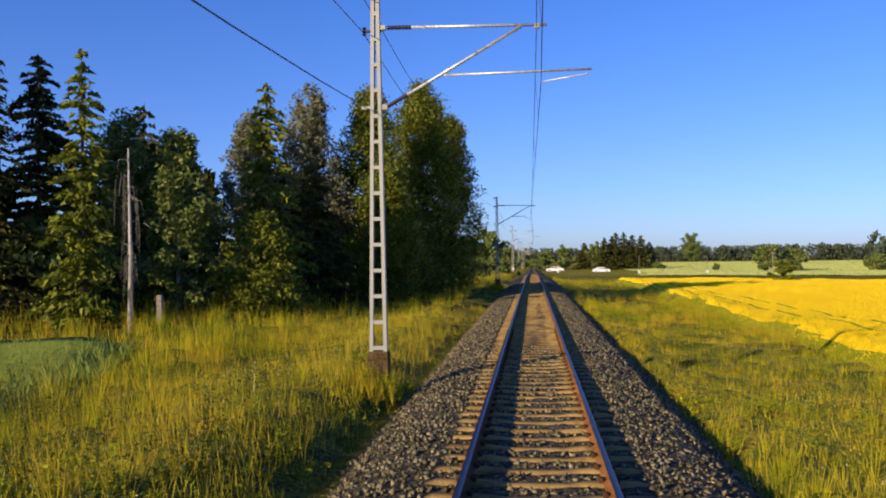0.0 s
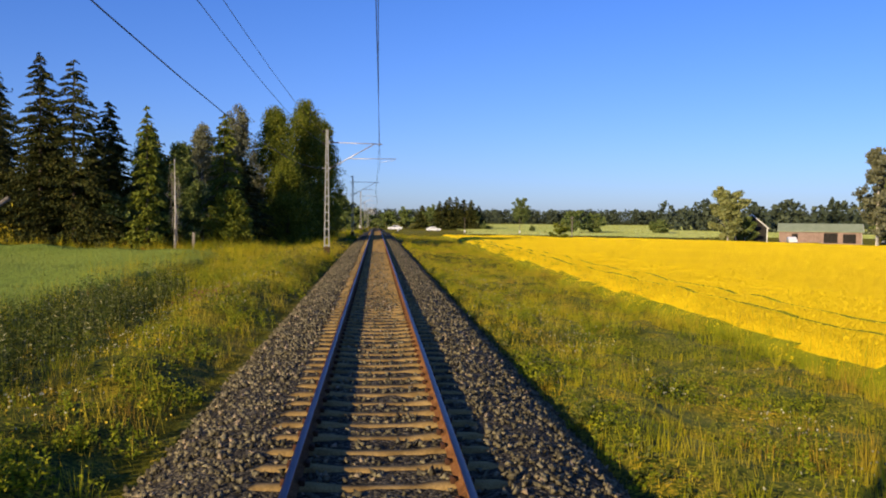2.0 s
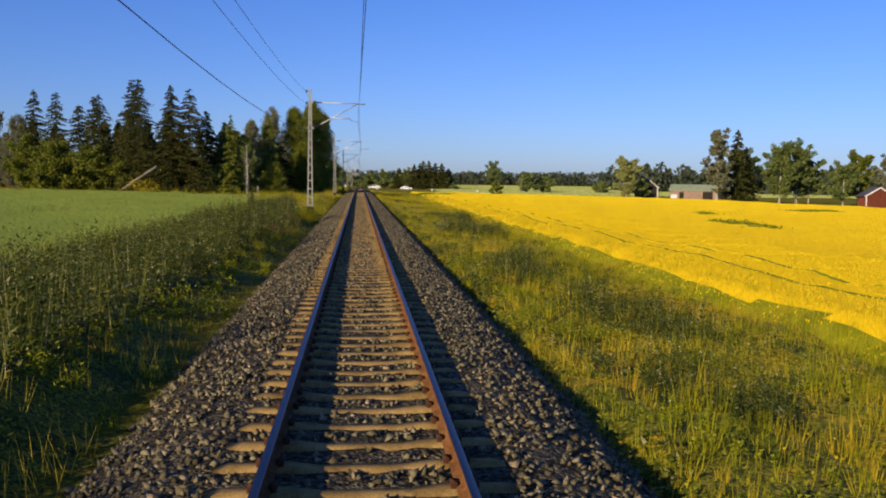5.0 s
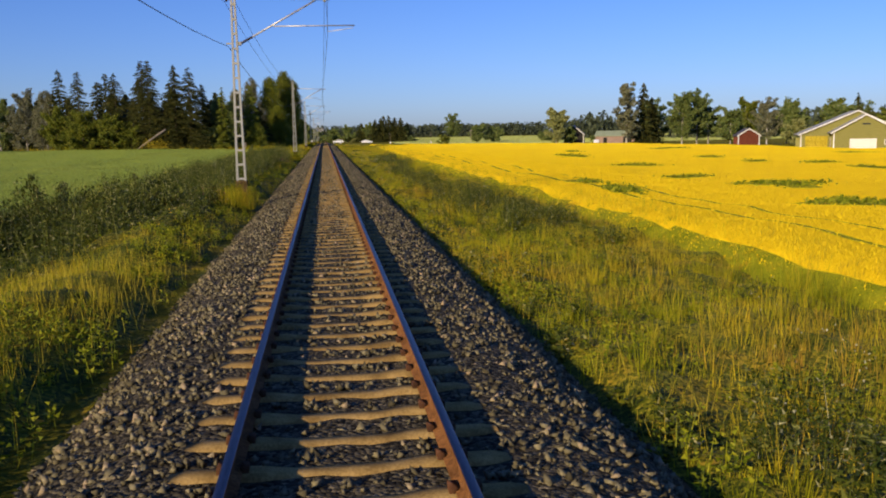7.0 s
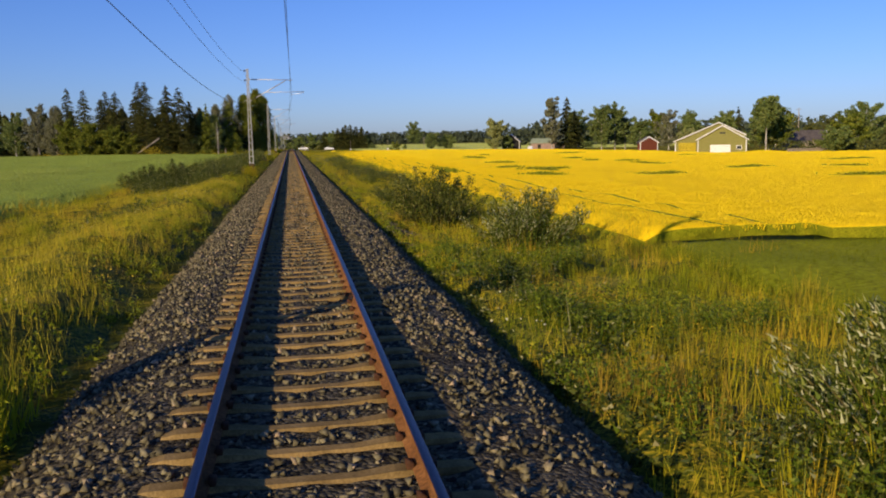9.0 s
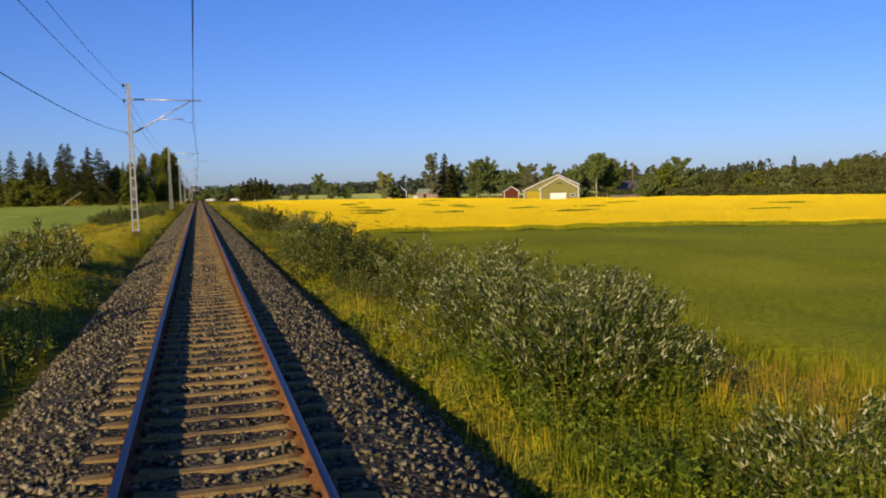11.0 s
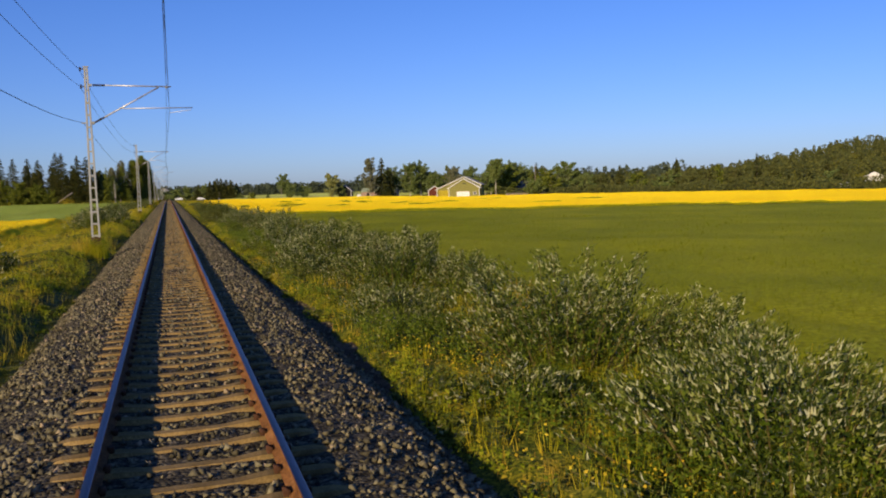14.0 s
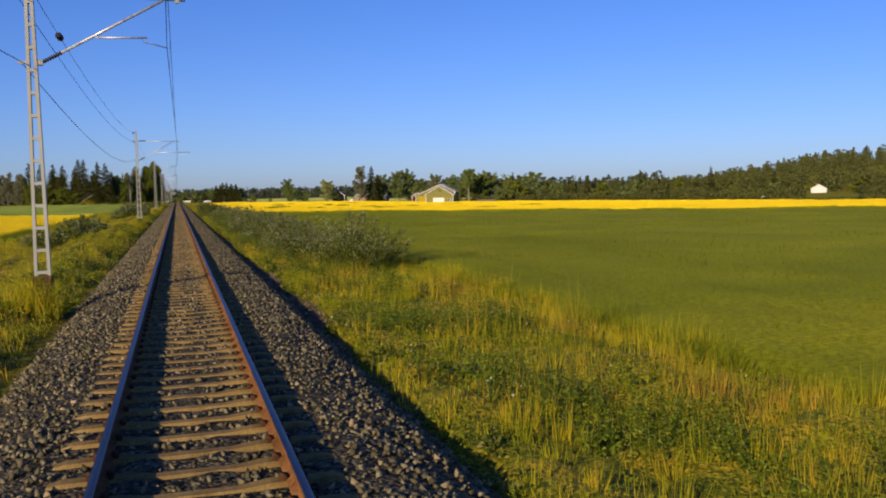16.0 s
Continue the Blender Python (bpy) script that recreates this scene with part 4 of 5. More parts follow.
# front of the wood, left of the track
for i, (x, y, h, cr) in enumerate([(-27.7, 35.2, 16.4, 2.7), (-25.1, 35.4, 15.8, 2.9), (-32.7, 36.5, 17.2, 3.2), (-23.2, 38.5, 13.0, 2.2), (-34.8, 41.5, 17.6, 3.2), (-40.5, 44, 15.6, 3.0), (-44.5, 47, 14.2, 2.6), (-49, 50, 16.2, 2.8),
                                   (-53.5, 53, 16.8, 2.6), (-30, 43, 13.5, 2.8), (-37, 50, 15, 3), (-46, 60, 16.5, 3), (-13.5, 52, 9, 2.4), (-21.5, 46, 12, 2.6)]):
    spruce(i, x, y, h, cr * 1.4, 20000 if i < 5 else 7000, 0.28 if i < 5 else 0.38, group=wood)
spruce(30, -19.0, 34.8, 12.0, 1.9, 4200, 0.36, "aspen", "slender yellow-green conifer at the wood's edge", wood)
spruce(31, -14.8, 47.0, 13.2, 2.9, 5200, 0.40, "aspen", "broad light green conifer beside the aspens", wood)
WOOD_EDGE = [(-8.8, 69, 17.2, 4.4, "aspen", 9000), (-11.8, 62, 15.2, 3.8, "aspen", 7000), (-7.2, 76, 15.5, 3.6, "aspen", 5000), (-15.5, 59, 15.0, 3.8, "grey_birch", 4200), (-18.5, 55, 12.5, 3.0, "grey_birch", 3000),
                                              (-17.8, 42, 9.5, 2.6, "birch", 3200), (-13.2, 41, 5.2, 2.4, "aspen", 2600), (-20.8, 42, 10.5, 2.6, "birch", 3000), (-9.6, 57, 9.5, 3.2, "aspen", 4500), (-57, 55, 12.5, 3.8, "grey_birch", 3400)]
WOOD_SIDE = [(-62, 58, 12.8, 4.0, "grey_birch", 3400), (-40, 38, 7.0, 3.2, "aspen", 3000), (-46, 40, 8.0, 3.6, "aspen", 3200), (-52, 44, 8.6, 3.6, "aspen", 3200), (-68, 60, 11.0, 3.6, "birch", 2800),
                                              (-76, 66, 10.0, 4.0, "birch", 2600), (-86, 74, 9.0, 4.2, "birch", 2400), (-98, 82, 8.5, 4.4, "birch", 2200), (-112, 92, 8.0, 4.6, "birch", 2000), (-27, 40, 6.5, 3.0, "birch", 2600),
                                              (-22, 37.5, 5.0, 2.4, "birch", 2200), (-36.5, 37.2, 5.5, 2.6, "aspen", 2200)]
for i, (x, y, h, cr, leaf, cnt) in enumerate(WOOD_EDGE + WOOD_SIDE):
    edge = i < len(WOOD_EDGE)
    broadleaf(100 + i, x, y, h, cr * 1.1, leaf, int(cnt * (3.5 if edge else 2.0)), 0.21 if edge else 0.32, "birchbark" if "birch" in leaf else "bark", 0.02, 0.5 if leaf == "grey_birch" else 0.0,
              {"aspen": "leafy bright green aspen in evening sun", "birch": "dark green young birch at the wood's edge", "grey_birch": "thin grey-leaved birch behind the edge"}[leaf], wood, full=0.5 if edge and leaf == "aspen" else 0.3 if edge else 0.0)
# deep rows that close the wood
r = grown(500)
P = []
for i in range(120):
    x = r.uniform(-150, -15)
    y = 47 + 0.42 * (-x - 16) + r.uniform(0, 40)
    h, cr = r.uniform(8, 13), r.uniform(2.4, 3.8)
    n = 240
    t = r.random(n)
    a = r.uniform(0, 2 * np.pi, n)
    rad = cr * (1 - t) ** 0.7 * np.sqrt(r.random(n))
    P.append(np.stack([x + np.cos(a) * rad, y + np.sin(a) * rad, ground_z(x, y) + t * h], 1))
stuff("deep_wood", np_mesh("deep_wood", *leaves(np.concatenate(P), 1.1, 1.0, None, 1.0, r, True), M["spruce"]), "dark inner mass of the spruce wood", "wood")

# dead birch, fence post and fallen trunk at the wood's edge
r = grown(610)
dead = thing("dead_birch", "bare pale dead birch with hanging twigs", "tree", m=pose(-16.6, 34.1, float(ground_z(-16.6, 34.1))))
part("trunk", Shape().tube([(0, 0, -0.1), (0.05, 0, 3), (-0.03, 0.02, 7.6)], [0.11, 0.08, 0.03], 7), M["birchbark"], dead, shade=True)
for i in range(34):
    z, a, L = r.uniform(1.6, 7.4), r.uniform(0, 6.28), r.uniform(0.15, 0.55)
    q = Vector((0, 0, z))
    e = q + Vector((math.cos(a) * L, math.sin(a) * L, r.uniform(-0.3, 0.3)))
    part("twig", Shape().tube([q, e, e + Vector((0.1 * math.cos(a), 0, -r.uniform(0.6, 2.0)))], [0.018, 0.012, 0.005], 4), M["deadwood"], dead)
tagged(part("fence_post", Shape().box((-14.9, 33.2, 0.25), (0.2, 0.2, 1.5), bevel=0.02), M["deadwood"], None), "short grey wooden post in the grass", "post")
log = thing("fallen_tree", "broken brown tree trunk leaning over its torn branches", "fallen tree", m=pose(-31.8, 33.0, float(ground_z(-31.8, 33.0))))
part("trunk", Shape().tube([(-3.2, 0, 0.3), (-0.6, 0.1, 2.2), (2.4, 0.1, 4.2)], [0.12, 0.17, 0.2], 8), M["deadwood"], log, shade=True)
q = np.stack([r.normal(0.3, 1.3, 900), r.normal(0, 0.7, 900), np.abs(r.normal(0.8, 0.8, 900))], 1)
hang("brushwood", np_mesh("brushwood", *leaves(q, 0.5, 0.10, None, 1, r), M["straw"]), log, "brown withered branches")

# bushes on the right-hand verge
NEAR_FIELD = [(6.0, -42.5, 3.0, 1.1), (5.5, -139.3, 4.0, 2.2), (7.0, -147.5, 3.4, 2.0), (4.6, -178, 3.5, 2.1), (4.6, -183, 3.4, 2.0), (6.5, -185.5, 2.6, 1.8), (7.1, -191, 3.6, 2.0), (5.4, -195.8, 3.4, 2.0), (5.2, -200, 2.8, 2.05), (7.2, -210, 3.5, 2.0)]
FURTHER_ON = [(8.2, -218.8, 2.6, 1.5), (4.9, -226.3, 2.8, 1.95), (7.1, -230.5, 4.0, 1.9), (5.9, -234, 4.4, 2.0), (7.0, -241.3, 4.0, 2.15), (5.6, -246.6, 2.8, 1.0), (6.7, -254.9, 4.0, 2.2), (7.3, -259.5, 3.6, 1.3), (5.9, -262, 4.0, 1.7), (7.6, -268.5, 4.8, 2.4)]
SMALL_ONES = [(8.3, -238.5, 2.8, 1.8), (8.6, -193.5, 2.6, 1.7), (6.3, -199.5, 2.8, 1.7), (4.4, -237.3, 2.6, 1.2), (8.2, -264.5, 3.0, 1.9), (4.9, -173, 2.6, 1.7), (6.2, -166, 3.0, 1.6), (8.8, -231, 2.6, 1.6), (8.7, -243.5, 2.4, 1.5), (8.6, -256.5, 2.6, 1.6), (6.6, -218.2, 1.8, 0.8), (5.2, -229, 2.0, 1.1), (4.6, -250.5, 2.0, 1.0), (8.6, -213, 2.0, 1.0), (6.0, -204.5, 2.2, 1.2), (4.5, -258, 1.8, 0.9)]
for i, (x, y, w, h) in enumerate(NEAR_FIELD + FURTHER_ON + SMALL_ONES):
    w, h = w * 1.15, h * 1.02
    dark = i in (1, 3, 4)
    bush(700 + i, x, y, w, h, "bushleaf" if dark else "willow", int(3100 * w), 0.075 if dark else 0.088, 0.6 if dark else 0.30,
         "rounded dark green leafy bush" if dark else "silvery green willow bush with upright shoots")
# bushes and tall weeds on the left-hand verge
LEFT = [(-9.4, -19.1, 1.2, 2.0), (-8.0, -108, 5.0, 1.9), (-9.8, -112, 3.6, 1.8), (-6.2, -104.5, 3.2, 1.6), (-5.0, -180.5, 3.0, 1.9), (-5.8, -186, 3.8, 1.8), (-5.4, -194.5, 4.2, 2.0), (-7.0, -190, 3.4, 1.7), (-6.4, -235.6, 2.4, 1.5), (-6.4, -245, 3.4, 1.6), (-7.6, -251, 3.0, 1.4)]
for i, (x, y, w, h) in enumerate(LEFT):
    bush(760 + i, x, y, w, h, "bushleaf" if i in (1, 2, 3) else "willow", int(2300 * w), 0.10, 0.4, "leafy green bush in the long grass", group="bushes on the field side")

# ---- verge vegetation ----


def tufted(n, x0, x1, y0, y1, seed, clump=0.35):
    """Places gathered in tufts."""
    r = grown(seed)
    m = max(1, n // 9)
    x, y = r.uniform(x0, x1, m), r.uniform(y0, y1, m)
    k = r.integers(0, m, n)
    return x[k] + r.normal(0, clump * 0.35, n), y[k] + r.normal(0, clump * 0.35, n)


def off_ballast(x):
    return (x > 2.86) | (x < -2.72)


def earth_strip(x, y):
    """Bare trodden earth along the toe of the ballast."""
    wide = 0.7 * smooth((y + 294) / 6) * smooth((-262 - y) / 6) + 0.55 * smooth((y + 258) / 3) * smooth((-236 - y) / 3)
    spot = (x > 3.2) & (x < 4.7) & (y > -150) & (y < -140) & (vnoise(x, y, 0.8, 96) > 0.45)
    return spot | (x > 2.8) & (x < 2.9 + wide * (0.5 + 1.3 * (vnoise(y, 0 * y, 0.7, 87) - 0.4))) & (wide > 0.1)


def bare_soil(x, y):
    """Trodden and washed-out spots in the ditch on the right-hand side."""
    strip = (x > 2.8) & (x < 3.9 + 0.8 * vnoise(x, y, 0.6, 87)) & (vnoise(x * 0.3, y, 0.22, 88) > 0.86)
    return strip | earth_strip(x, y) | ((x > 3.2) & (x < 6.2) & (vnoise(x, y, 0.55, 89) > 0.90))


# banks of tall weeds on the ditch side: centre, half widths, height
WEED_BANKS = [(7.4, -42.5, 1.7, 3.6, 0.75), (7.3, -30.5, 1.2, 3.2, 0.5), (6.7, -101, 1.7, 5.5, 0.8), (6.3, -92, 1.3, 3.2, 0.6), (7.2, -106, 1.3, 2.0, 0.6), (5.7, -66, 1.1, 4.0, 0.5), (6.2, -76, 1.2, 4.0, 0.5), (5.2, -84, 0.9, 2.5, 0.45),
              (4.6, -128.5, 0.8, 1.6, 0.4), (4.2, -158, 0.9, 3.0, 0.4), (4.6, -169, 1.0, 3.0, 0.5), (4.3, -187.5, 0.9, 2.5, 0.45), (4.4, -207, 0.9, 2.5, 0.4), (4.3, -228, 0.8, 3.0, 0.55), (4.5, -240.5, 0.9, 2.2, 0.45), (4.7, -251.5, 0.9, 2.4, 0.45), (4.6, -266, 0.8, 3.0, 0.4)]


def weed_bank(x, y):
    out = 0.0 * x
    for px, py, a, b, h in WEED_BANKS:
        d = np.hypot((x - px) / a, (y - py) / b) + 0.8 * (vnoise(x, y, 0.9, 73) - 0.5)
        out = np.maximum(out, h * smooth((1.25 - d) / 0.5))
    return out


def thicket(x, y):
    """1 inside the bank of tall weeds between the track and the grain."""
    # edge pushed towards the track near y -50: dark growth in place of shade
    edge = np.interp(y, [-122, -118, -114, -108, -60, -54, -46, -42, -30, -14, 4], [-9.0, -6.2, -4.5, -3.8, -3.8, -3.2, -3.2, -4.0, -5.2, -6.0, -7.5]) + 0.8 * (vnoise(y, 0 * y, 0.35, 5) - 0.3)
    inner = np.interp(y, [-128, -116, -108, -80, -30, -14, 4], [-9.6, -10.2, -10.6, -11.2, -10.4, -9.8, -9])
    return smooth((edge - x) / 0.7) * smooth((x - inner) / 0.8) * smooth((y + 121.5) / 2.5) * smooth((-2 - 3 * vnoise(x, 0 * x, 0.4, 6) - y) / 4)


def growth(x, y):
    """Height of the dense leafy growth over the ground."""
    low = 0.04 + 0.24 * vnoise(x, y, 0.85, 71) ** 1.6 + 0.16 * vnoise(x, y, 2.1, 72) ** 1.5
    low = low + 0.12 * smooth((-x - 2.9) / 0.8) * smooth((x + 6.5) / 2) * (0.5 + vnoise(x, y, 0.5, 77))
    h = low + 0.25 * weed_bank(x, y) + 0.16 * thicket(x, y)
    return np.where(bare_soil(x, y), -0.06, h * smooth((np.abs(x) - 2.66) / np.where(x > 0, 0.6, 2.2)))


def growth_top(x, y):
    return ground_z(x, y) + growth(x, y)


for name, x0, x1, lab in (("ditch_growth", 2.75, 10.4, "dense low leafy growth on the ditch side"), ("field_growth", -12.0, -2.62, "dense low leafy growth on the field side")):
    me = sheet(name, np.linspace(x0, x1, int((x1 - x0) / 0.24)), np.linspace(-313, 44, 1420), lambda x, y: growth_top(x, y) - 0.03 + 0.05 * rng.random(x.shape), M["growth"], lambda x, y: ~in_grain(x - 0.6, y) & ~in_rape(x - 0.3, y))
    # under tall weeds the sheet takes the darker, shade-toned green
    me.materials.append(M["shaded_growth"])
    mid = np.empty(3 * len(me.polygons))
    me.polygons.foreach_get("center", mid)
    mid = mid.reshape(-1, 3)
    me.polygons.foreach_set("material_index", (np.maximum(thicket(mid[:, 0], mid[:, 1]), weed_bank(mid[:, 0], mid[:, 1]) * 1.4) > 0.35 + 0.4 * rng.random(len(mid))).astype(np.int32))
    stuff(name, me, lab, "undergrowth")


def tussocks(n, x0, x1, y0, y1, seed):
    """Blades in rounded tussocks with single ones between: place, height, the way they lean and how far."""
    r = grown(seed)
    m = max(1, n // 30)
    cx, cy, R, H = r.uniform(x0, x1, m), r.uniform(y0, y1, m), r.uniform(0.08, 0.32, m), r.uniform(0.5, 1.4, m)
    k, a, q = r.integers(0, m, n), r.uniform(0, 2 * np.pi, n), np.sqrt(r.random(n))
    x, y = cx[k] + np.cos(a) * q * R[k], cy[k] + np.sin(a) * q * R[k]
    h, lean = H[k] * (1.1 - 0.45 * q * q), 0.06 + 0.5 * q * r.random(n)
    lone = r.random(n) < 0.3
    x[lone], y[lone], h[lone] = r.uniform(x0, x1, lone.sum()), r.uniform(y0, y1, lone.sum()), r.uniform(0.4, 0.9, lone.sum())
    return x, y, h, a, lean


GV, GF, o = [], [], 0
for n, x0, x1, y0, y1, lo, hi, seed in ((230000, 2.6, 11.2, -313, 60, 0.16, 0.42, 81), (140000, -11.5, -2.6, -313, 40, 0.16, 0.42, 82), (24000, 2.6, 14, 40, 140, 0.25, 0.6, 83), (16000, -10, -2.6, 30, 140, 0.25, 0.6, 84),
                                        (30000, 2.7, 4.0, -313, 20, 0.15, 0.3, 93), (32000, -4.0, -2.6, -313, 20, 0.16, 0.32, 94), (30000, -60, -9, 20, 48, 0.3, 0.7, 95), (46000, 8.9, 13.6, -152, 70, 0.4, 0.75, 96), (10000, -11.5, -4.6, -119, 4, 0.35, 0.7, 97),
                                        (24000, -14.0, -8.5, -260, -120, 0.4, 0.75, 98), (26000, -12.5, -8.0, -122, 30, 0.35, 0.7, 98), (24000, 8.6, 11.4, -320, -148, 0.35, 0.65, 79)):
    x, y, hf, toward, lean = tussocks(n, x0, x1, y0, y1, seed)
    k = off_ballast(x) & ~bare_soil(x, y) & (~in_grain(x, y) | (seed == 98)) & ~(in_rape(x, y) & (x - rape_near(y) > 2.8 * rng.random(len(x))))
    x, y, hf, toward, lean = x[k], y[k], hf[k], toward[k], lean[k]
    lump = vnoise(x, y, 0.9, 86)
    tall = 0.35 + 0.7 * vnoise(x, y, 0.28, 85) + 1.1 * lump ** 2
    near = np.where(x > 0, 0.7, 0.4) + np.where(x > 0, 0.3, 0.6) * smooth((np.abs(x) - 2.6) / np.where(x > 0, 0.8, 1.7))
    rank = 1 + 0.55 * smooth((-34 - y) / 20) * smooth((x - 3.4) / 1.2) * smooth((9.6 - x) / 1.6) + 0.45 * smooth((y + 24) / 14) * smooth((-3.6 - x) / 1.5)
    h = rng.uniform(lo, hi, len(x)) * tall * near * hf * rank * (1 - 0.6 * thicket(x, y))
    base = np.where(in_rape(x, y), rape_top(x, y) - 0.3 * h, ground_z(x, y) + 0.9 * growth(x, y) - 0.03)
    v, f = blades(x, y, base, h, rng.uniform(0.007, 0.018, len(x)) * (1 + (seed == 95)), lean, None, toward)
    GV.append(v), GF.append(f + o)
    o += len(v)
stuff("verge_grass", np_mesh("verge_grass", np.concatenate(GV), np.concatenate(GF), M["grass"]), "uneven yellow-green long grass on the railway verges", "grass")
ex, ey = scatter(16000, 2.8, 4.6, -296, -136)
k = earth_strip(ex, ey)
earth_me = sheet("bare_earth", np.linspace(2.7, 4.6, 20), np.linspace(-296, -136, 640), lambda x, y: ground_z(x, y) + 0.012 + 0.06 * vnoise(x, y, 3, 98), M["earth"], earth_strip)
stuff("bare_earth", earth_me, "brown trodden earth at the toe of the ballast", "earth")
v, f = chips(ex[k], ey[k], ground_z(ex[k], ey[k]) + 0.03, 0.012, 0.035)
stuff("spilled_stones", np_mesh("spilled_stones", v, f, M["stone"]), "grey stones spilled on bare earth", "stones")
# rank grass that the mower leaves round the masts
x = np.concatenate([-3.25 + rng.normal(0, 0.40, 800) for _ in MAST_Y])
y = np.concatenate([my - 0.3 + rng.normal(0, 0.45, 800) for my in MAST_Y])
k = off_ballast(x)
x, y = x[k], y[k]
stuff("mast_grass", np_mesh("mast_grass", *blades(x, y, ground_z(x, y) + 0.15, np.where(y < 0, rng.uniform(0.4, 0.95, len(x)), rng.uniform(0.3, 0.6, len(x))), 0.016, rng.uniform(0.05, 0.45, len(x))), M["grass"]), "rank long grass round the mast feet", "grass")
# dry seeding grass in drifts
x, y = tufted(46000, 2.9, 10.2, -313, 40, 90)
x2, y2 = tufted(46000, -10, -2.9, -313, 40, 91)
x3, y3 = tufted(16000, -10, -3.2, -8, 36, 99)
x4, y4 = tufted(24000, -11, -3.2, -176, -117, 89)
x, y = np.concatenate([x, x2, x3, x4]), np.concatenate([y, y2, y3, y4])
k = (vnoise(x, y, 0.16, 92) > np.where(x > 0, np.where(y > -152, 0.40, 0.54), np.where((y > -8) | (y < -117) & (y > -176), 0.2, np.where(y < -170, 0.30, 0.34)))) & off_ballast(x) & ~in_grain(x, y) & ~bare_soil(x, y)
x, y = x[k], y[k]
stuff("dry_grass", np_mesh("dry_grass", *blades(x, y, ground_z(x, y) + 0.7 * growth(x, y), rng.uniform(0.22, 0.55, len(x)) * (1 - 0.6 * thicket(x, y)), 0.011, rng.uniform(0.1, 0.5, len(x))), M["straw"]), "straw-coloured seeding grass in drifts", "grass")


def weed_leaves(n, x0, x1, y0, y1, h, dens, seed, mat, name, label, size=0.11, slim=0.4):
    """Leafy stalks standing close together."""
    r = grown(seed + 1)
    each = 18
    x, y = tufted(n // each, x0, x1, y0, y1, seed, 0.9)
    k = off_ballast(x) & dens(x, y) & ~bare_soil(x, y)
    x, y = x[k], y[k]
    hh = h * (0.15 + 1.1 * vnoise(x, y, 0.8, seed) ** 1.3 + 0.45 * vnoise(x, y, 0.25, seed + 2)) * r.uniform(0.7, 1.15, len(x))
    bx, by = r.normal(0, 0.12, len(x)) * hh, r.normal(0, 0.12, len(x)) * hh
    m = len(x) * each
    k = np.repeat(np.arange(len(x)), each)
    u, a = r.random(m) ** 0.75, r.uniform(0, 2 * np.pi, m)
    rad = (0.03 + 0.11 * (1 - u) * np.minimum(1.6, 0.6 + hh[k])) * r.uniform(0.3, 1.2, m) + 0.25 * size
    p = np.stack([x[k] + bx[k] * u + np.cos(a) * rad, y[k] + by[k] * u + np.sin(a) * rad, (ground_z(x, y) + 0.6 * growth(x, y))[k] + hh[k] * (0.08 + 0.92 * u)], 1)
    out = np.stack([np.cos(a), np.sin(a), r.uniform(-0.2, 1.0, m)], 1)
    big = size * (1.15 - 0.55 * u)
    v, f = leaves(p, big, big * slim, out * 1.4, 0.8, r, True)
    v2, f2 = blades(x, y, ground_z(x, y) + 0.6 * growth(x, y), hh, 0.012 + 0.008 * hh, np.hypot(bx, by) / hh, r, np.arctan2(by, bx))
    stuff(name, np_mesh(name, np.concatenate([v, v2]), np.concatenate([f, f2 + len(v)]), M[mat]), label, "weeds")


weed_leaves(330000, -12, -3.4, -124, 4, 1.2, lambda x, y: thicket(x, y) > 0.3, 110, "reed", "tall_weeds", "dense dark green thistles and nettles beside the field", 0.11, 0.4)
weed_leaves(300000, 2.8, 9.6, -313, 20, 0.36, lambda x, y: vnoise(x, y, 0.5, 121) > 0.22 + 0.06 * (x - 2.8), 120, "weed", "verge_weeds", "low leafy green weeds among the grass", 0.07, 0.7)
weed_leaves(180000, -9, -2.7, -313, 20, 0.36, lambda x, y: vnoise(x, y, 0.5, 131) > 0.28 + 0.06 * (-x - 2.7), 130, "weed", "field_side_weeds", "low leafy green weeds among the grass", 0.07, 0.7)
weed_leaves(700000, 3.0, 9.6, -275, -24, 0.95, lambda x, y: weed_bank(x, y) > 0.18, 140, "reed", "thistle_patches", "grey-green thistle patches in the ditch", 0.095, 0.4)
weed_leaves(100000, -4.9, -2.7, -313, 24, 0.26, lambda x, y: vnoise(x, y, 0.7, 201) > 0.25 + 0.6 * smooth((x + 3.6) / 0.7), 200, "weed", "bank_weeds", "sunlit leafy weeds along the bank beside the ballast", 0.075, 0.6)
# dark leaves stand in for the shade beside the ballast shoulder
weed_leaves(50000, 2.75, 3.7, -313, 10, 0.34, lambda x, y: x < 3.0 + 0.7 * vnoise(x, y, 0.5, 161), 160, "reed", "toe_weeds", "dark low weeds standing in for shade at the ballast foot", 0.10, 0.7)
weed_leaves(16000, -9.2, -4.2, -9, 9, 0.7, lambda x, y: vnoise(x, y, 0.35, 171) > 0.48, 170, "weed", "leafy_weeds", "leafy weeds in golden grass by the grain", 0.10, 0.5)
weed_leaves(90000, 3.1, 8.8, -313, -12, 0.62, lambda x, y: vnoise(x, y, 0.55, 181) > 0.64, 180, "reed", "dark_tufts", "dark leafy tufts between the grasses", 0.10, 0.6)
weed_leaves(40000, -9, -3.0, -313, -122, 0.55, lambda x, y: vnoise(x, y, 0.55, 191) > 0.64, 190, "reed", "dark_tufts", "dark leafy tufts between the grasses", 0.10, 0.6)
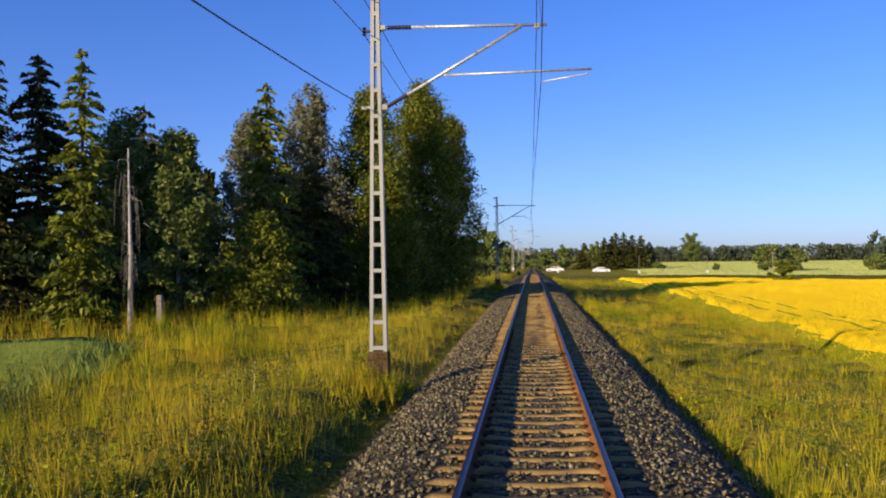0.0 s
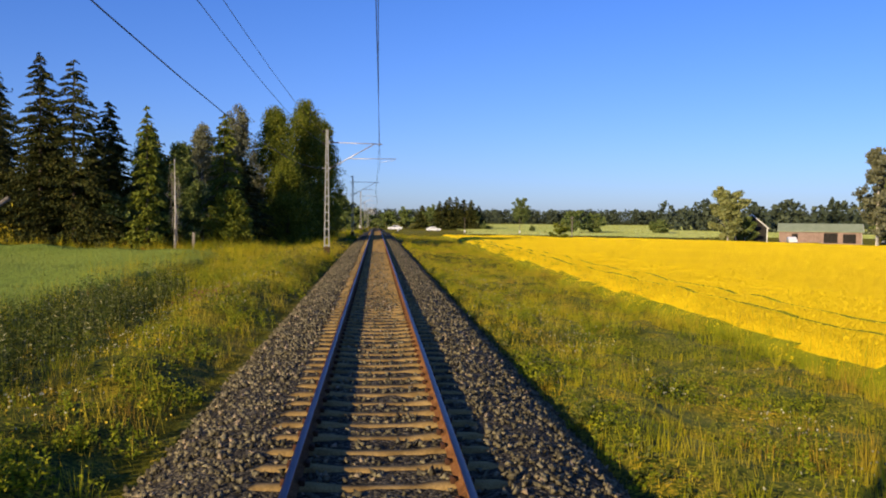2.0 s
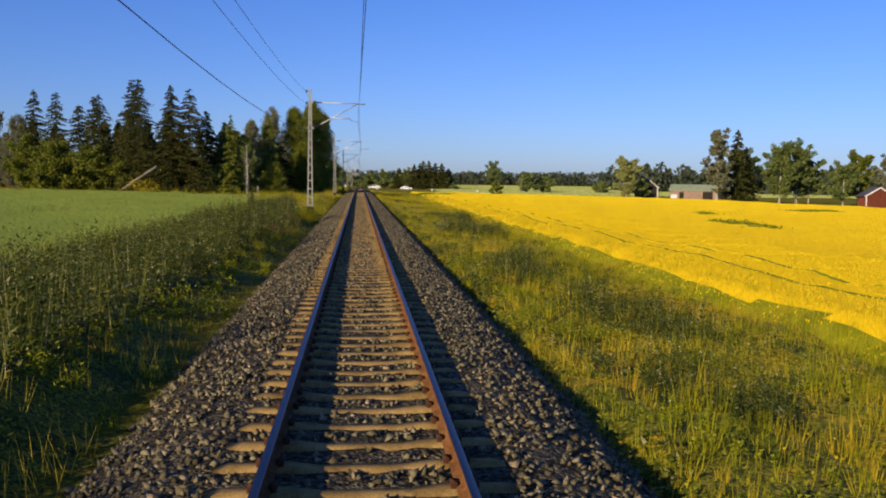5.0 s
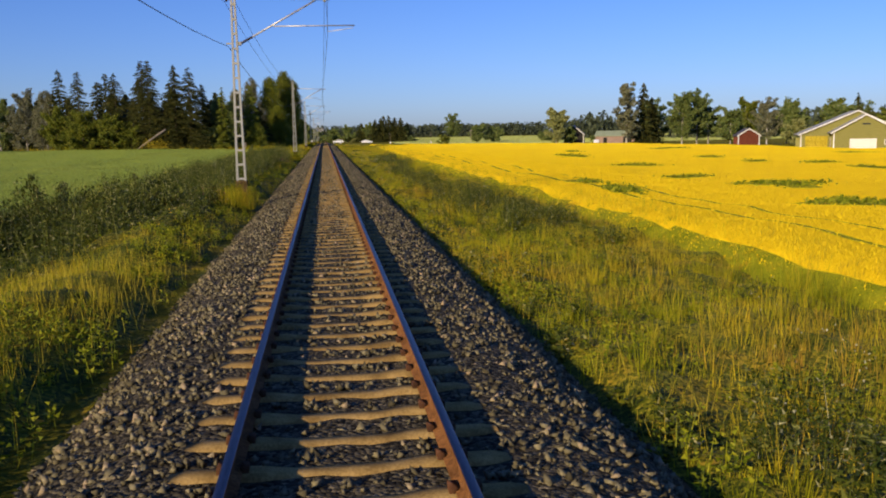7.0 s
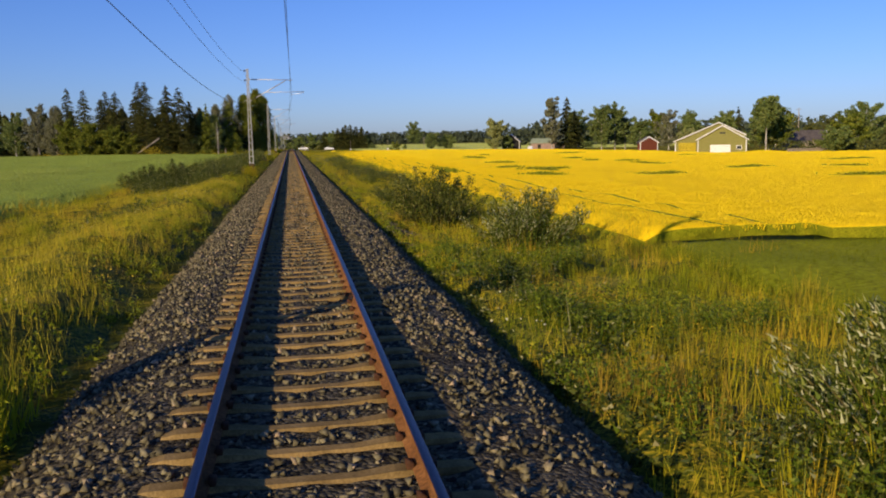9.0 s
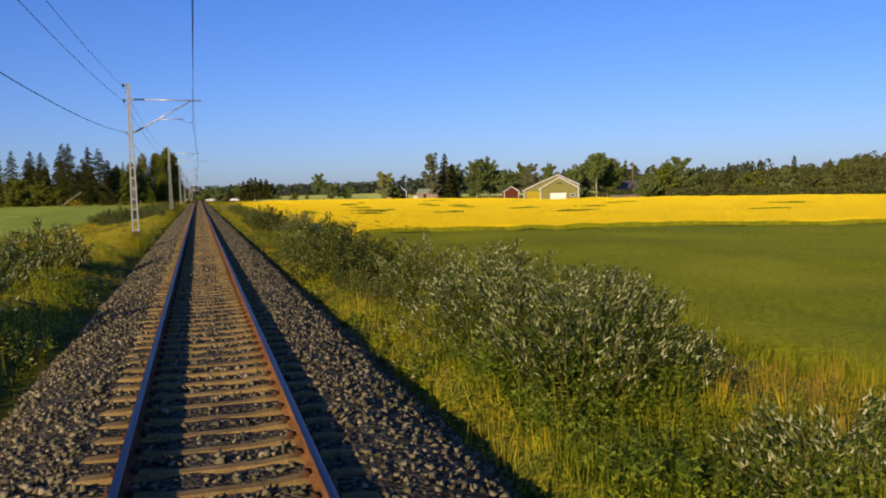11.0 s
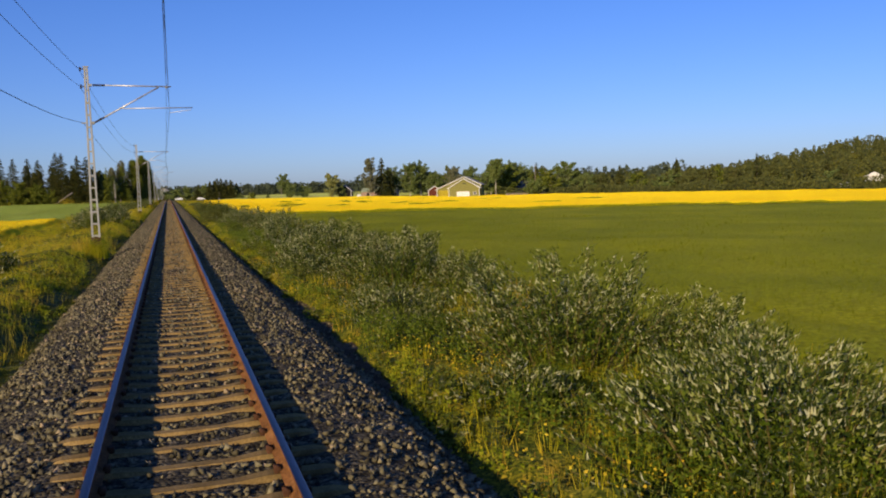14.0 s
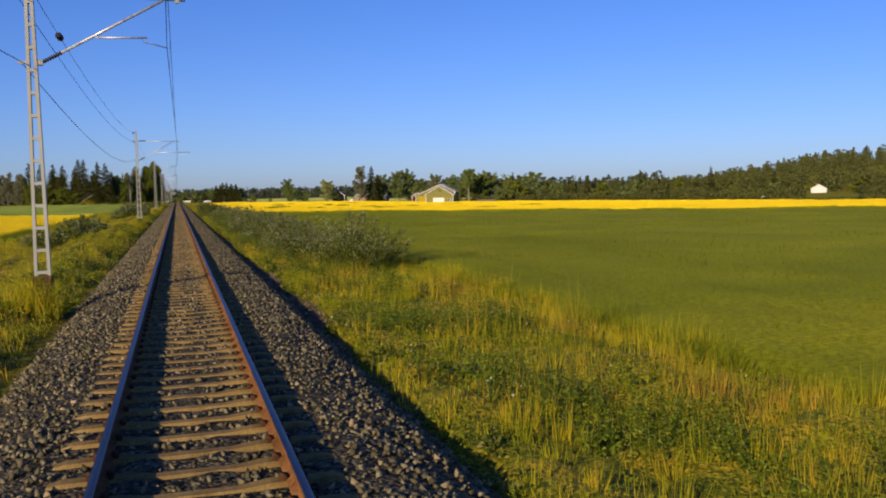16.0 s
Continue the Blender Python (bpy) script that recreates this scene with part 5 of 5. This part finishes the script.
weed_leaves(330000, 3.2, 8.8, -313, -150, 0.62, lambda x, y: vnoise(x, y, 0.42, 211) > 0.50 + 0.05 * np.abs(x - 5), 210, "forb", "ditch_forbs", "lush green leafy forbs between the willow bushes", 0.085, 0.6)
weed_leaves(150000, 3.2, 6.8, -232, -198, 0.85, lambda x, y: (vnoise(x, y, 0.5, 231) > 0.30 + 0.12 * np.abs(x - 4.4)) & (x > 3.3 + 0.8 * vnoise(y, 0 * y, 0.4, 232)), 230, "forb", "ditch_forbs", "tall lush green forbs beside the ballast", 0.10, 0.6)
weed_leaves(90000, -4.6, -2.8, -313, -8, 0.30, lambda x, y: (vnoise(x, y, 0.6, 241) > 0.45) & (x < -3.0 - 0.9 * vnoise(y, 0 * y, 0.5, 242)), 240, "weed", "bank_forbs", "sunlit green forbs on the bank beside the ballast", 0.085, 0.6)
weed_leaves(60000, -11, -3.4, -14, 16, 0.6, lambda x, y: vnoise(x, y, 0.55, 221) > 0.56, 220, "reed", "olive_weeds", "dark olive weeds among the golden grass", 0.075, 0.45)
weed_leaves(24000, -13, -3.6, 2, 36, 0.7, lambda x, y: vnoise(x, y, 0.3, 151) > 0.58, 150, "reed", "dark_weeds", "dark leafy weeds in the grass by the wood", 0.08, 0.5)


r = grown(930)
x = np.concatenate([-3.22 + r.uniform(-0.55, 0.5, 26) for _ in MAST_Y])
y = np.concatenate([my - 0.25 - np.abs(r.normal(0, 0.3, 26)) for my in MAST_Y])
k = np.repeat(np.arange(len(x)), 26)
hh = np.where(y < 0, r.uniform(0.5, 1.0, len(x)), r.uniform(0.3, 0.6, len(x)))
u, a = r.random(len(k)), r.uniform(0, 2 * np.pi, len(k))
p = np.stack([x[k] + np.cos(a) * 0.12 * (1.1 - u), y[k] + np.sin(a) * 0.12 * (1.1 - u), ground_z(x, y)[k] + 0.15 + hh[k] * u], 1)
stuff("mast_weeds", np_mesh("mast_weeds", *leaves(p, 0.085 - 0.03 * u, 0.05 - 0.015 * u, np.stack([np.cos(a), np.sin(a), 0 * a + 0.4], 1), 0.7, r, True), M["weed"]), "leafy weeds hiding the mast feet", "weeds")


def flowers(name, mat, spots, label, size, up):
    """Flower heads over the grass, in loose groups."""
    P = []
    r = grown(len(name) * 7)
    for x, y, n, rad in spots:
        q = r.normal(0, rad, (n, 2))
        xx, yy = x + q[:, 0], y + q[:, 1]
        k = np.abs(xx) > 2.75
        P.append(np.stack([xx[k], yy[k], ground_z(xx[k], yy[k]) + 0.7 * growth(xx[k], yy[k]) + r.uniform(*up, k.sum())], 1))
    stuff(name, np_mesh(name, *leaves(np.concatenate(P), size, size * 0.8, np.array([0, 0, 0.2]), 1, r), M[mat]), label, "flowers")


flowers("fireweed", "pink", [(-5.3, -12, 170, 0.4), (-3.8, -57, 170, 0.35), (-4.2, -59, 120, 0.35), (-4.2, -48, 170, 0.4), (-4.2, -101.6, 90, 0.4), (-4.6, -36, 60, 0.5), (6.2, -195.5, 60, 0.3), (4.6, -232, 140, 0.35)], "faded pink fireweed in the grass", 0.06, (0.15, 0.6))
rr = grown(900)
flowers("white_flowers", "white", [(s * rr.uniform(3.2, 8.5), rr.uniform(-320, 20), 14, 0.45) for s in rr.choice([-1, 1], 170)] + [(rr.uniform(3.6, 6.5), rr.uniform(-45, 20), 22, 0.4) for _ in range(26)] + [(rr.uniform(-6.0, -3.4), rr.uniform(-30, 0), 26, 0.45) for _ in range(20)], "small white umbels in the grass", 0.045, (0.12, 0.42))
flowers("yellow_flowers", "tansy", [(s * rr.uniform(3.1, 6.5), rr.uniform(-320, 20), 26, 0.4) for s in rr.choice([-1, 1], 110)] + [(4.4, -262, 260, 0.9), (5.2, -266, 240, 0.9), (4.6, -255, 220, 0.7), (4.3, -244, 260, 0.7), (4.9, -247.5, 220, 0.6), (4.2, -236, 160, 0.6), (4.4, -270.5, 240, 0.8)], "yellow tansy and ragwort in the grass", 0.045, (0.12, 0.42))
# dark weeds standing in the rape
P = []
for px, py, a, b in RAPE_WEEDS:
    n = int(130 * a * b) + 40
    xx, yy = px + rng.normal(0, 0.42 * a, n), py + rng.normal(0, 0.42 * b, n)
    P.append(np.stack([xx, yy, rape_top(xx, yy) + rng.uniform(-0.12, 0.14, n)], 1))
stuff("weeds_in_rape", np_mesh("weeds_in_rape", *leaves(np.concatenate(P), 0.26, 0.16, np.array([0, 0, 0.5]), 1, rng, True), M["weed"]), "dark green weed patches in the flowering rape", "weeds")

# ---- farm and far things ----
farm = "trees round the farm"
spruce(200, 90.8, 105, 18.0, 4.0, 6000, 0.55, label="tall dark spruce beside the farm", group=farm)
spruce(201, 94.5, 108, 14.0, 3.6, 4000, 0.55, label="tall dark spruce beside the farm", group=farm)
spruce(202, 97.0, 112, 11.5, 2.6, 2000, 0.5, label="shorter dark spruce beside the farm", group=farm)
for i, (x, y, h, cr, leaf, cnt, lab) in enumerate([(84.5, 101, 17.6, 3.4, "grey_birch", 3600, "tall grey-green birch with a pale trunk"), (106, 113, 15.5, 5.0, "birch", 4600, "broad green birch beside the farm"), (112, 116, 16.5, 4.4, "birch", 4000, "broad green birch beside the farm"), (117, 119, 12, 4.5, "birch", 3000, "broad green birch beside the farm"),
                                                  (74.6, 139.5, 12.4, 4.2, "pale", 4600, "rounded pale yellow-green willow"), (79.5, 142, 6, 2.8, "birch", 1800, "dark rounded bushy small tree"), (118, 85, 12.5, 4.2, "grey_birch", 2600, "thin grey-leaved birch near the shed"), (124, 82, 11.5, 4.0, "birch", 2600, "leafy green birch behind the shed"),
                                                  (130, 72, 11, 4.2, "birch", 2600, "green birch behind the house"), (109.5, 13.5, 13.0, 4.0, "birch", 3400, "birch with a white trunk beside the house"), (120, 30, 12, 4.0, "birch", 2800, "leafy tree behind the house"), (127, 40, 13, 4.4, "birch", 2800, "leafy tree behind the house"), (134, 50, 12.5, 4.4, "birch", 2800, "leafy tree behind the house"),
                                                  (100, 121, 14.5, 4.6, "birch", 3200, "broad green birch beside the farm"), (124, 108, 13.5, 4.6, "aspen", 2800, "leafy green tree behind the shed"), (113, 96, 10.5, 4.2, "birch", 2600, "leafy green tree behind the shed"), (131, 98, 12.5, 4.6, "birch", 2600, "leafy green tree behind the shed"),
                                                  (138, 86, 12.0, 4.6, "aspen", 2600, "leafy green tree behind the shed"), (114, 62, 6.5, 3.6, "pale", 2400, "pale yellow-green bush beside the shed"), (121, 55, 9.5, 4.0, "birch", 2600, "leafy tree behind the house"), (117, 22, 11.5, 4.4, "aspen", 2800, "leafy tree behind the house"),
                                                  (127, 8, 9.0, 4.4, "aspen", 2600, "dark leafy tree beside the house"), (118, 0, 6.0, 3.6, "birch", 2200, "low leafy tree beside the house"), (140, 20, 12.0, 4.8, "birch", 2600, "leafy tree behind the house")]):
    broadleaf(220 + i, x, y, h, cr * 1.1, leaf, int(cnt * 1.3), 0.55, "birchbark", 0.42 if "white trunk" in lab else 0.08, 0.2, lab, farm, shape=0.7)
spruce(240, 129, 62, 13, 2.2, 1800, 0.5, label="narrow spruce behind the house", group=farm)
# belt of trees beyond the fields
r = grown(640)
for i in range(64):
    u = i / 63
    x, y = 150 + 230 * u + r.uniform(-8, 8), 84 - 230 * u + r.uniform(0, 46)
    if abs(x / (y + 308) - 0.88) < 0.045:
        continue  # open view to the white house
    if i % 6 == 4:
        spruce(300 + i, x, y, r.uniform(10, 14.5), 2.6, 900, 0.8, label="dark spruce in a belt of trees", group="belt of trees")
    else:
        broadleaf(300 + i, x, y, r.uniform(5.0, 10.5) + 4.0 * max(0, 1 - u / 0.18), r.uniform(3.6, 5.8), ("aspen", "farwood", "birch", "farwood")[i % 4], 1300, 0.62, "bark", 0.02, 0.0, "leafy green tree in a belt beyond the fields", "belt of trees")
# hedge at the back of the rape
r = grown(655)
hy = r.uniform(-255, 16, 26000)
hx = rape_far(hy) + r.uniform(0.5, 7, 26000)
hh = (2.0 + 2.6 * vnoise(hx, hy, 0.12, 77)) * (1 - 0.75 * (np.abs(hx / (hy + 308) - 0.88) < 0.045))
q = np.stack([hx, hy, ground_z(hx, hy) + hh * r.random(26000)], 1)
stuff("field_hedge", np_mesh("field_hedge", *leaves(q, 0.55, 0.5, None, 1, r, True), M["farwood"]), "green scrub along the far side of the rape", "hedge")
# clump by the crossing and other single trees
for i, (x, y, h, cr, k) in enumerate([(24, 333, 10, 4, 0), (30, 332, 13, 3.4, 1), (34.5, 333, 14.5, 4.0, 1), (38, 335, 13.5, 4.0, 1), (43, 337, 8, 4.5, 0), (13, 345, 9, 5, 0), (5, 350, 8, 5, 0), (-3, 352, 6, 4, 0), (-9, 180, 10, 3.6, 0), (-13, 190, 9, 4, 0), (-7, 240, 8, 3.5, 0), (118, 655, 21, 10, 0), (27, 330, 12.5, 3.6, 1), (32, 338, 14.5, 4.2, 1), (41, 334, 13, 4.0, 1), (20, 337, 10.5, 3.6, 1), (45, 341, 11, 4, 1),
                                      (36.4, 130, 3.8, 2.0, 0), (75, 285, 9, 6, 0), (84, 290, 7.5, 6, 0), (62, 300, 2.6, 1.6, 0), (110, 290, 5.5, 4.5, 0), (128, 270, 3, 2, 0), (150, 255, 4.5, 4, 0), (47, 330, 2.5, 3, 0)]):
    if k:
        spruce(400 + i, x, y, h, cr * 1.3, 3000, 0.8, label="dark spruce in a clump beyond the crossing", group="trees beyond the crossing")
    else:
        broadleaf(400 + i, x, y, h, cr, "aspen" if h == 3.8 else "birch", 5200 if h > 15 else 1700, 0.3 if h < 4 else 0.8, "bark", 0.03, 0, "dark green bush on the field edge" if h < 4 else "rounded leafy tree beyond the crossing", "trees beyond the crossing")


def distant_wood(name, label, rows, seed, size, mat="farwood", n=120):
    r = grown(seed)
    P = []
    for x, y, h, cr in rows:
        t = r.random(n)
        a = r.uniform(0, 2 * np.pi, n)
        rad = cr * np.where(r.random() < 0.5, (1 - t) ** 0.7, np.sqrt(np.clip(1 - t ** 3, 0, 1))) * np.sqrt(r.uniform(0.2, 1, n))
        P.append(np.stack([x + np.cos(a) * rad, y + np.sin(a) * rad, ground_z(x, y) + t * h], 1))
    stuff(name, np_mesh(name, *leaves(np.concatenate(P), size * 0.62, size * 0.58, None, 1.0, r, True), M[mat]), label, "far wood")


r = grown(777)
ridge = []
for i in range(900):
    u = r.random()
    x = -60 + 900 * u
    ridge.append((x, 860 - 0.35 * x + r.uniform(-10, 50), r.uniform(10, 14.5), r.uniform(6, 9)))
for i in range(60):
    ridge.append((r.uniform(-260, -10), 420 + r.uniform(0, 60), r.uniform(9, 13), r.uniform(4, 6)))
for i in range(120):
    u = r.random()
    ridge.append((140 + 190 * u + r.uniform(-8, 8), 345 - 120 * u + r.uniform(-15, 25), r.uniform(10, 15), r.uniform(4, 6)))
distant_wood("far_wood", "dark line of woodland on the horizon", ridge, 778, 3.4, "ridge", 80)
hill = []
for i in range(1150):
    a, d = r.uniform(0, 2 * math.pi), math.sqrt(r.random())
    p, q = math.cos(a) * d * 230, math.sin(a) * d * 240 - 40
    hill.append((510 + 0.71 * p + 0.70 * q, 190 - 0.70 * p + 0.71 * q, r.uniform(7, 10.5), r.uniform(2.6, 4.6)))
distant_wood("hill_wood", "wooded hillside in evening light", hill, 779, 1.7, n=130)


def gabled(ob, c, w, d, eave, ridge_h, wall, roof, over=0.4, turn=0):
    """A block with a gabled roof whose gable looks along -y: wall, two roof slopes and verge boards."""
    m = pose(c[0], c[1], 0, 0, 0, turn)
    x, y = w / 2, d / 2
    s = Shape().poly([(-x, -y, -0.4), (x, -y, -0.4), (x, y, -0.4), (-x, y, -0.4), (-x, -y, eave), (x, -y, eave), (x, y, eave), (-x, y, eave), (0, -y, ridge_h), (0, y, ridge_h)],
                     [(0, 1, 5, 8, 4), (2, 3, 7, 9, 6), (3, 0, 4, 7), (1, 2, 6, 5), (3, 2, 1, 0), (4, 8, 9, 7), (8, 5, 6, 9)])
    part("wall", s, wall, ob, m=m)
    sl = (ridge_h - eave) / x
    for side in (-1, 1):
        a, b = Vector((0, 0, ridge_h + 0.06)), Vector((side * (x + over), 0, eave - sl * over + 0.06))
        pts = [a + Vector((0, -y - over, 0)), a + Vector((0, y + over, 0)), b + Vector((0, y + over, 0)), b + Vector((0, -y - over, 0))]
        pts += [p + Vector((0, 0, 0.14)) for p in pts]
        part("roof", Shape().poly(pts, [(3, 2, 1, 0), (4, 5, 6, 7), (0, 1, 5, 4), (1, 2, 6, 5), (2, 3, 7, 6), (3, 0, 4, 7)]), roof, ob, m=m)
        q = [a + Vector((0, -y - over - 0.03, -0.12)), b + Vector((0, -y - over - 0.03, -0.12))]
        pts = [q[0], q[1], q[1] + Vector((0, 0, 0.3)), q[0] + Vector((0, 0, 0.3))]
        pts += [p + Vector((0, 0.05, 0)) for p in pts]
        part("verge_board", Shape().poly(pts, [(3, 2, 1, 0), (4, 5, 6, 7), (0, 1, 5, 4), (1, 2, 6, 5), (2, 3, 7, 6), (3, 0, 4, 7)]), M["white_paint"], ob, m=m)
        part("corner_board", Shape().box((side * (x - 0.08), -y - 0.02, eave / 2 - 0.1), (0.22, 0.06, eave)), M["white_paint"], ob, m=m)
    return m


gz = lambda x, y: float(ground_z(x, y))
house = thing("farmhouse", "yellow boarded farmhouse with pale grey gabled roofs", "house", m=pose(96.3, 9.5, gz(96.3, 9.5) + 0.3, 0, 0, -26))


def slab(a, b, y0, y1, thick):
    """A sloping plate between two edges given across the gable."""
    pts = [(a[0], y0, a[1]), (a[0], y1, a[1]), (b[0], y1, b[1]), (b[0], y0, b[1])]
    pts += [(p[0], p[1], p[2] + thick) for p in pts]
    return Shape().poly(pts, [(3, 2, 1, 0), (4, 5, 6, 7), (0, 1, 5, 4), (1, 2, 6, 5), (2, 3, 7, 6), (3, 0, 4, 7)])


def wing(profile, y0, y1, over, ahead):
    """Gabled wing over a profile of eave, ridge and eave; the gable looks along -y."""
    (xa, za), (xr, zr), (xb, zb) = profile
    s = Shape().poly([(x, y, z) for y in (y0, y1) for x, z in ((xa, -0.6), (xb, -0.6), (xb, zb), (xr, zr), (xa, za))],
                     [(0, 1, 2, 3, 4), (9, 8, 7, 6, 5), (1, 0, 5, 6), (2, 1, 6, 7), (3, 2, 7, 8), (4, 3, 8, 9), (0, 4, 9, 5)])
    part("wall", s, M["yellow_paint"], house)
    for x, z in ((xa, za), (xb, zb)):
        run = math.copysign(over, x - xr)
        low = (x + run, z + (z - zr) / abs(x - xr) * over + 0.05)
        part("roof", slab((xr, zr + 0.05), low, y0 - ahead, y1 + 0.3, 0.16), M["grey_roof"], house)
        part("verge_board", slab((xr, zr - 0.02), (low[0], low[1] - 0.07), y0 - ahead - 0.06, y0 - ahead - 0.01, 0.24), M["white_paint"], house)
    for x, z in ((xa + 0.1, za), (xb - 0.1, zb)):
        part("corner_board", Shape().box((x, y0 - 0.03, z / 2 - 0.2), (0.2, 0.06, z + 0.2)), M["white_paint"], house)


wing([(-5.3, 3.3), (0, 6.3), (5.3, 3.3)], 0, 6, 0.45, 0.5)
wing([(-10.4, 2.9), (-0.6, 7.1), (5.1, 4.3)], 6.02, 18, 0.4, 0.5)
door = part("garage_door", Shape().box((-0.35, -0.05, 1.15), (4.4, 0.08, 1.9), bevel=0.02), M["white_paint"], house, "white panelled garage door")
for z in (0.62, 1.15, 1.68):
    part("panel_joint", Shape().box((-0.35, -0.1, z), (4.3, 0.02, 0.03)), M["grey_roof"], door)
w = part("window", Shape().box((3.7, -0.05, 1.45), (1.2, 0.08, 0.9)), M["white_paint"], house)
part("pane", Shape().box((3.7, -0.1, 1.45), (0.95, 0.03, 0.66)), M["dark_glass"], w)
part("vent", Shape().box((0.1, -0.03, 4.75), (1.3, 0.05, 0.28)), M["dark_glass"], house)
part("board_door", Shape().box((-7.6, 5.98, 1.45), (3.9, 0.08, 2.3), bevel=0.02), M["rape_board"], house, "bright yellow board door")
part("side_door", Shape().box((-5.33, 4.3, 1.2), (0.06, 1.5, 2.2)), M["deadwood"], house, "brown side door")
shed = thing("shed", "small red ochre shed with white trim", "shed", m=pose(104, 69, gz(104, 69) + 0.2, 0, 0, -14))
m = gabled(shed, (0, 0), 5.1, 5, 2.6, 4.2, M["red_paint"], M["dark_roof"], 0.35)
part("door", Shape().box((0.2, -2.54, 1.0), (1.6, 0.06, 2.0)), M["red_paint"], shed, m=m)
barn = thing("barn", "long low red brick barn with a pale green roof", "barn", m=pose(101, 151, gz(101, 151) + 0.2, 0, 0, 63))
m = gabled(barn, (0, 0), 9, 17, 3.0, 4.6, M["brick"], M["green_roof"], 0.4)
# dark plates on the closed wall stand in for unlit openings
for y, w, h in ((-6.0, 2.6, 2.0), (-2.2, 2.8, 2.2), (5.2, 1.2, 2.0)):
    part("doorway", Shape().box((-4.54, y, 0.5 + h / 2), (0.06, w, h)), M["dark_boards"], barn, "dark panel toned as the shade in an open doorway", m=m)
hut = thing("outbuilding", "dark grey outbuilding beside the pale willow", "shed", m=pose(82.5, 146, gz(82.5, 146) + 0.2, 0, 0, -20))
gabled(hut, (0, 0), 6.5, 6, 3.4, 6.2, M["dark_boards"], M["dark_roof"], 0.3)
back = thing("house", "house with a dark roof behind the trees", "house", m=pose(133, 36, gz(133, 36) + 0.2, 0, 0, 70))
gabled(back, (0, 0), 7, 11, 2.6, 5.0, M["deadwood"], M["dark_roof"], 0.4)
villa = thing("house", "white house at the foot of the hill", "house", m=pose(284, 23, gz(284, 23) - 1.0, 0, 0, -42))
gabled(villa, (0, 0), 6.5, 8, 2.9, 4.8, M["white_paint"], M["dark_roof"], 0.4)
tagged(part("concrete_slab_pile", Shape().box((113.5, 4, gz(113.5, 4) + 0.75), (7.5, 2.2, 1.2), bevel=0.06), M["concrete"], None), "low pale concrete slabs piled beside the field", "slabs")

# ---- road, crossing and cars ----
road_z = lambda x, y: ground_z(x, y) * 0 + np.where(np.abs(x) < 6, track_z(y) - 0.02, np.maximum(ground_z(x, y) + 0.25, track_z(y) - 0.3))
tagged(hang("road", sheet("road", steps((-160, -6, 40), (-6, 6, 6), (6, 220, 50)), np.array([216.0, 219.0, 222.0]), road_z, M["asphalt"])), "grey country road crossing the track", "road", "", "structure")


def car(x, y, turn, label):
    ob = thing("car", label, "car", "cars on the road", m=pose(x, y, float(road_z(np.array(x), np.array(219.0))) if y < 300 and y > 200 else gz(x, y) + 0.35, 0, 0, turn))
    side = [(-2.15, 0.35), (-2.2, 0.75), (-1.95, 0.95), (-1.2, 1.0), (-0.6, 1.42), (0.9, 1.45), (1.75, 1.02), (2.1, 0.92), (2.18, 0.4)]
    n = len(side)
    pts = [(a, -0.86 + (0.14 if b > 1.1 else 0), b) for a, b in side] + [(a, 0.86 - (0.14 if b > 1.1 else 0), b) for a, b in side]
    part("body", Shape().poly(pts, [tuple(range(n)), tuple(reversed(range(n, 2 * n)))] + [(i, (i + 1) % n, n + (i + 1) % n, n + i) for i in range(n)]), M["car_paint"], ob, "white painted body")
    for s in (-1, 1):
        part("side_window", Shape().poly([(-1.05, s * 0.85, 1.04), (-0.55, s * 0.74, 1.36), (0.85, s * 0.74, 1.38), (1.5, s * 0.85, 1.05)], [(0, 1, 2, 3)] if s > 0 else [(3, 2, 1, 0)]), M["dark_glass"], ob)
    for wx in (-1.35, 1.3):
        for s in (-1, 1):
            w = part("wheel", Shape().tube([(wx, s * 0.66, 0.32), (wx, s * 0.88, 0.32)], 0.32, 14), M["tyre"], ob)
            part("rim", Shape().tube([(wx, s * 0.87, 0.32), (wx, s * 0.895, 0.32)], 0.19, 10), M["tube"], w)
    return ob


car(17.0, 217.9, 180, "white estate car on the country road")
car(5.6, 220.2, 0, "white car beside the level crossing")
car(183, -70, 20, "white car on the far field road")
car(87, 136, 70, "white car parked beside the pale willow")
car(101, 125, 60, "white car parked under the farm trees")
for x in (-5.0, 6.5, 27, 44):
    ob = thing("road_pole", "thin grey pole beside the road", "pole", m=pose(x, 224, gz(x, 224)))
    part("pole", Shape().tube([(0, 0, -0.1), (0, 0, 5.5 if x > 20 else 3.2)], 0.07, 6), M["concrete"], ob)
    part("box", Shape().box((0, -0.1, 1.4), (0.5, 0.4, 0.7), bevel=0.04), M["white_paint"], ob)
for x, y, h in ((140.6, 49.9, 11.8), (62, 231, 6.5)):
    ob = thing("utility_pole", "grey wooden pole with a crossarm", "pole", m=pose(x, y, gz(x, y)))
    part("pole", Shape().tube([(0, 0, -0.2), (0, 0, h)], [0.16, 0.11], 7), M["deadwood"], ob)
    part("crossarm", Shape().box((0, 0, h - 0.4), (1.6, 0.1, 0.12)), M["deadwood"], ob)

# the sleepers that the train passes closest, one by one
for a in near_rows:
    ob = hang("sleeper", sleeper_me, track)
    ob.matrix_basis = pose(0.02 * math.sin(7 * a), a + 0.008 * math.sin(31 * a), 0.004 * math.sin(53 * a), 0, 0, 0.5 * math.sin(17 * a))
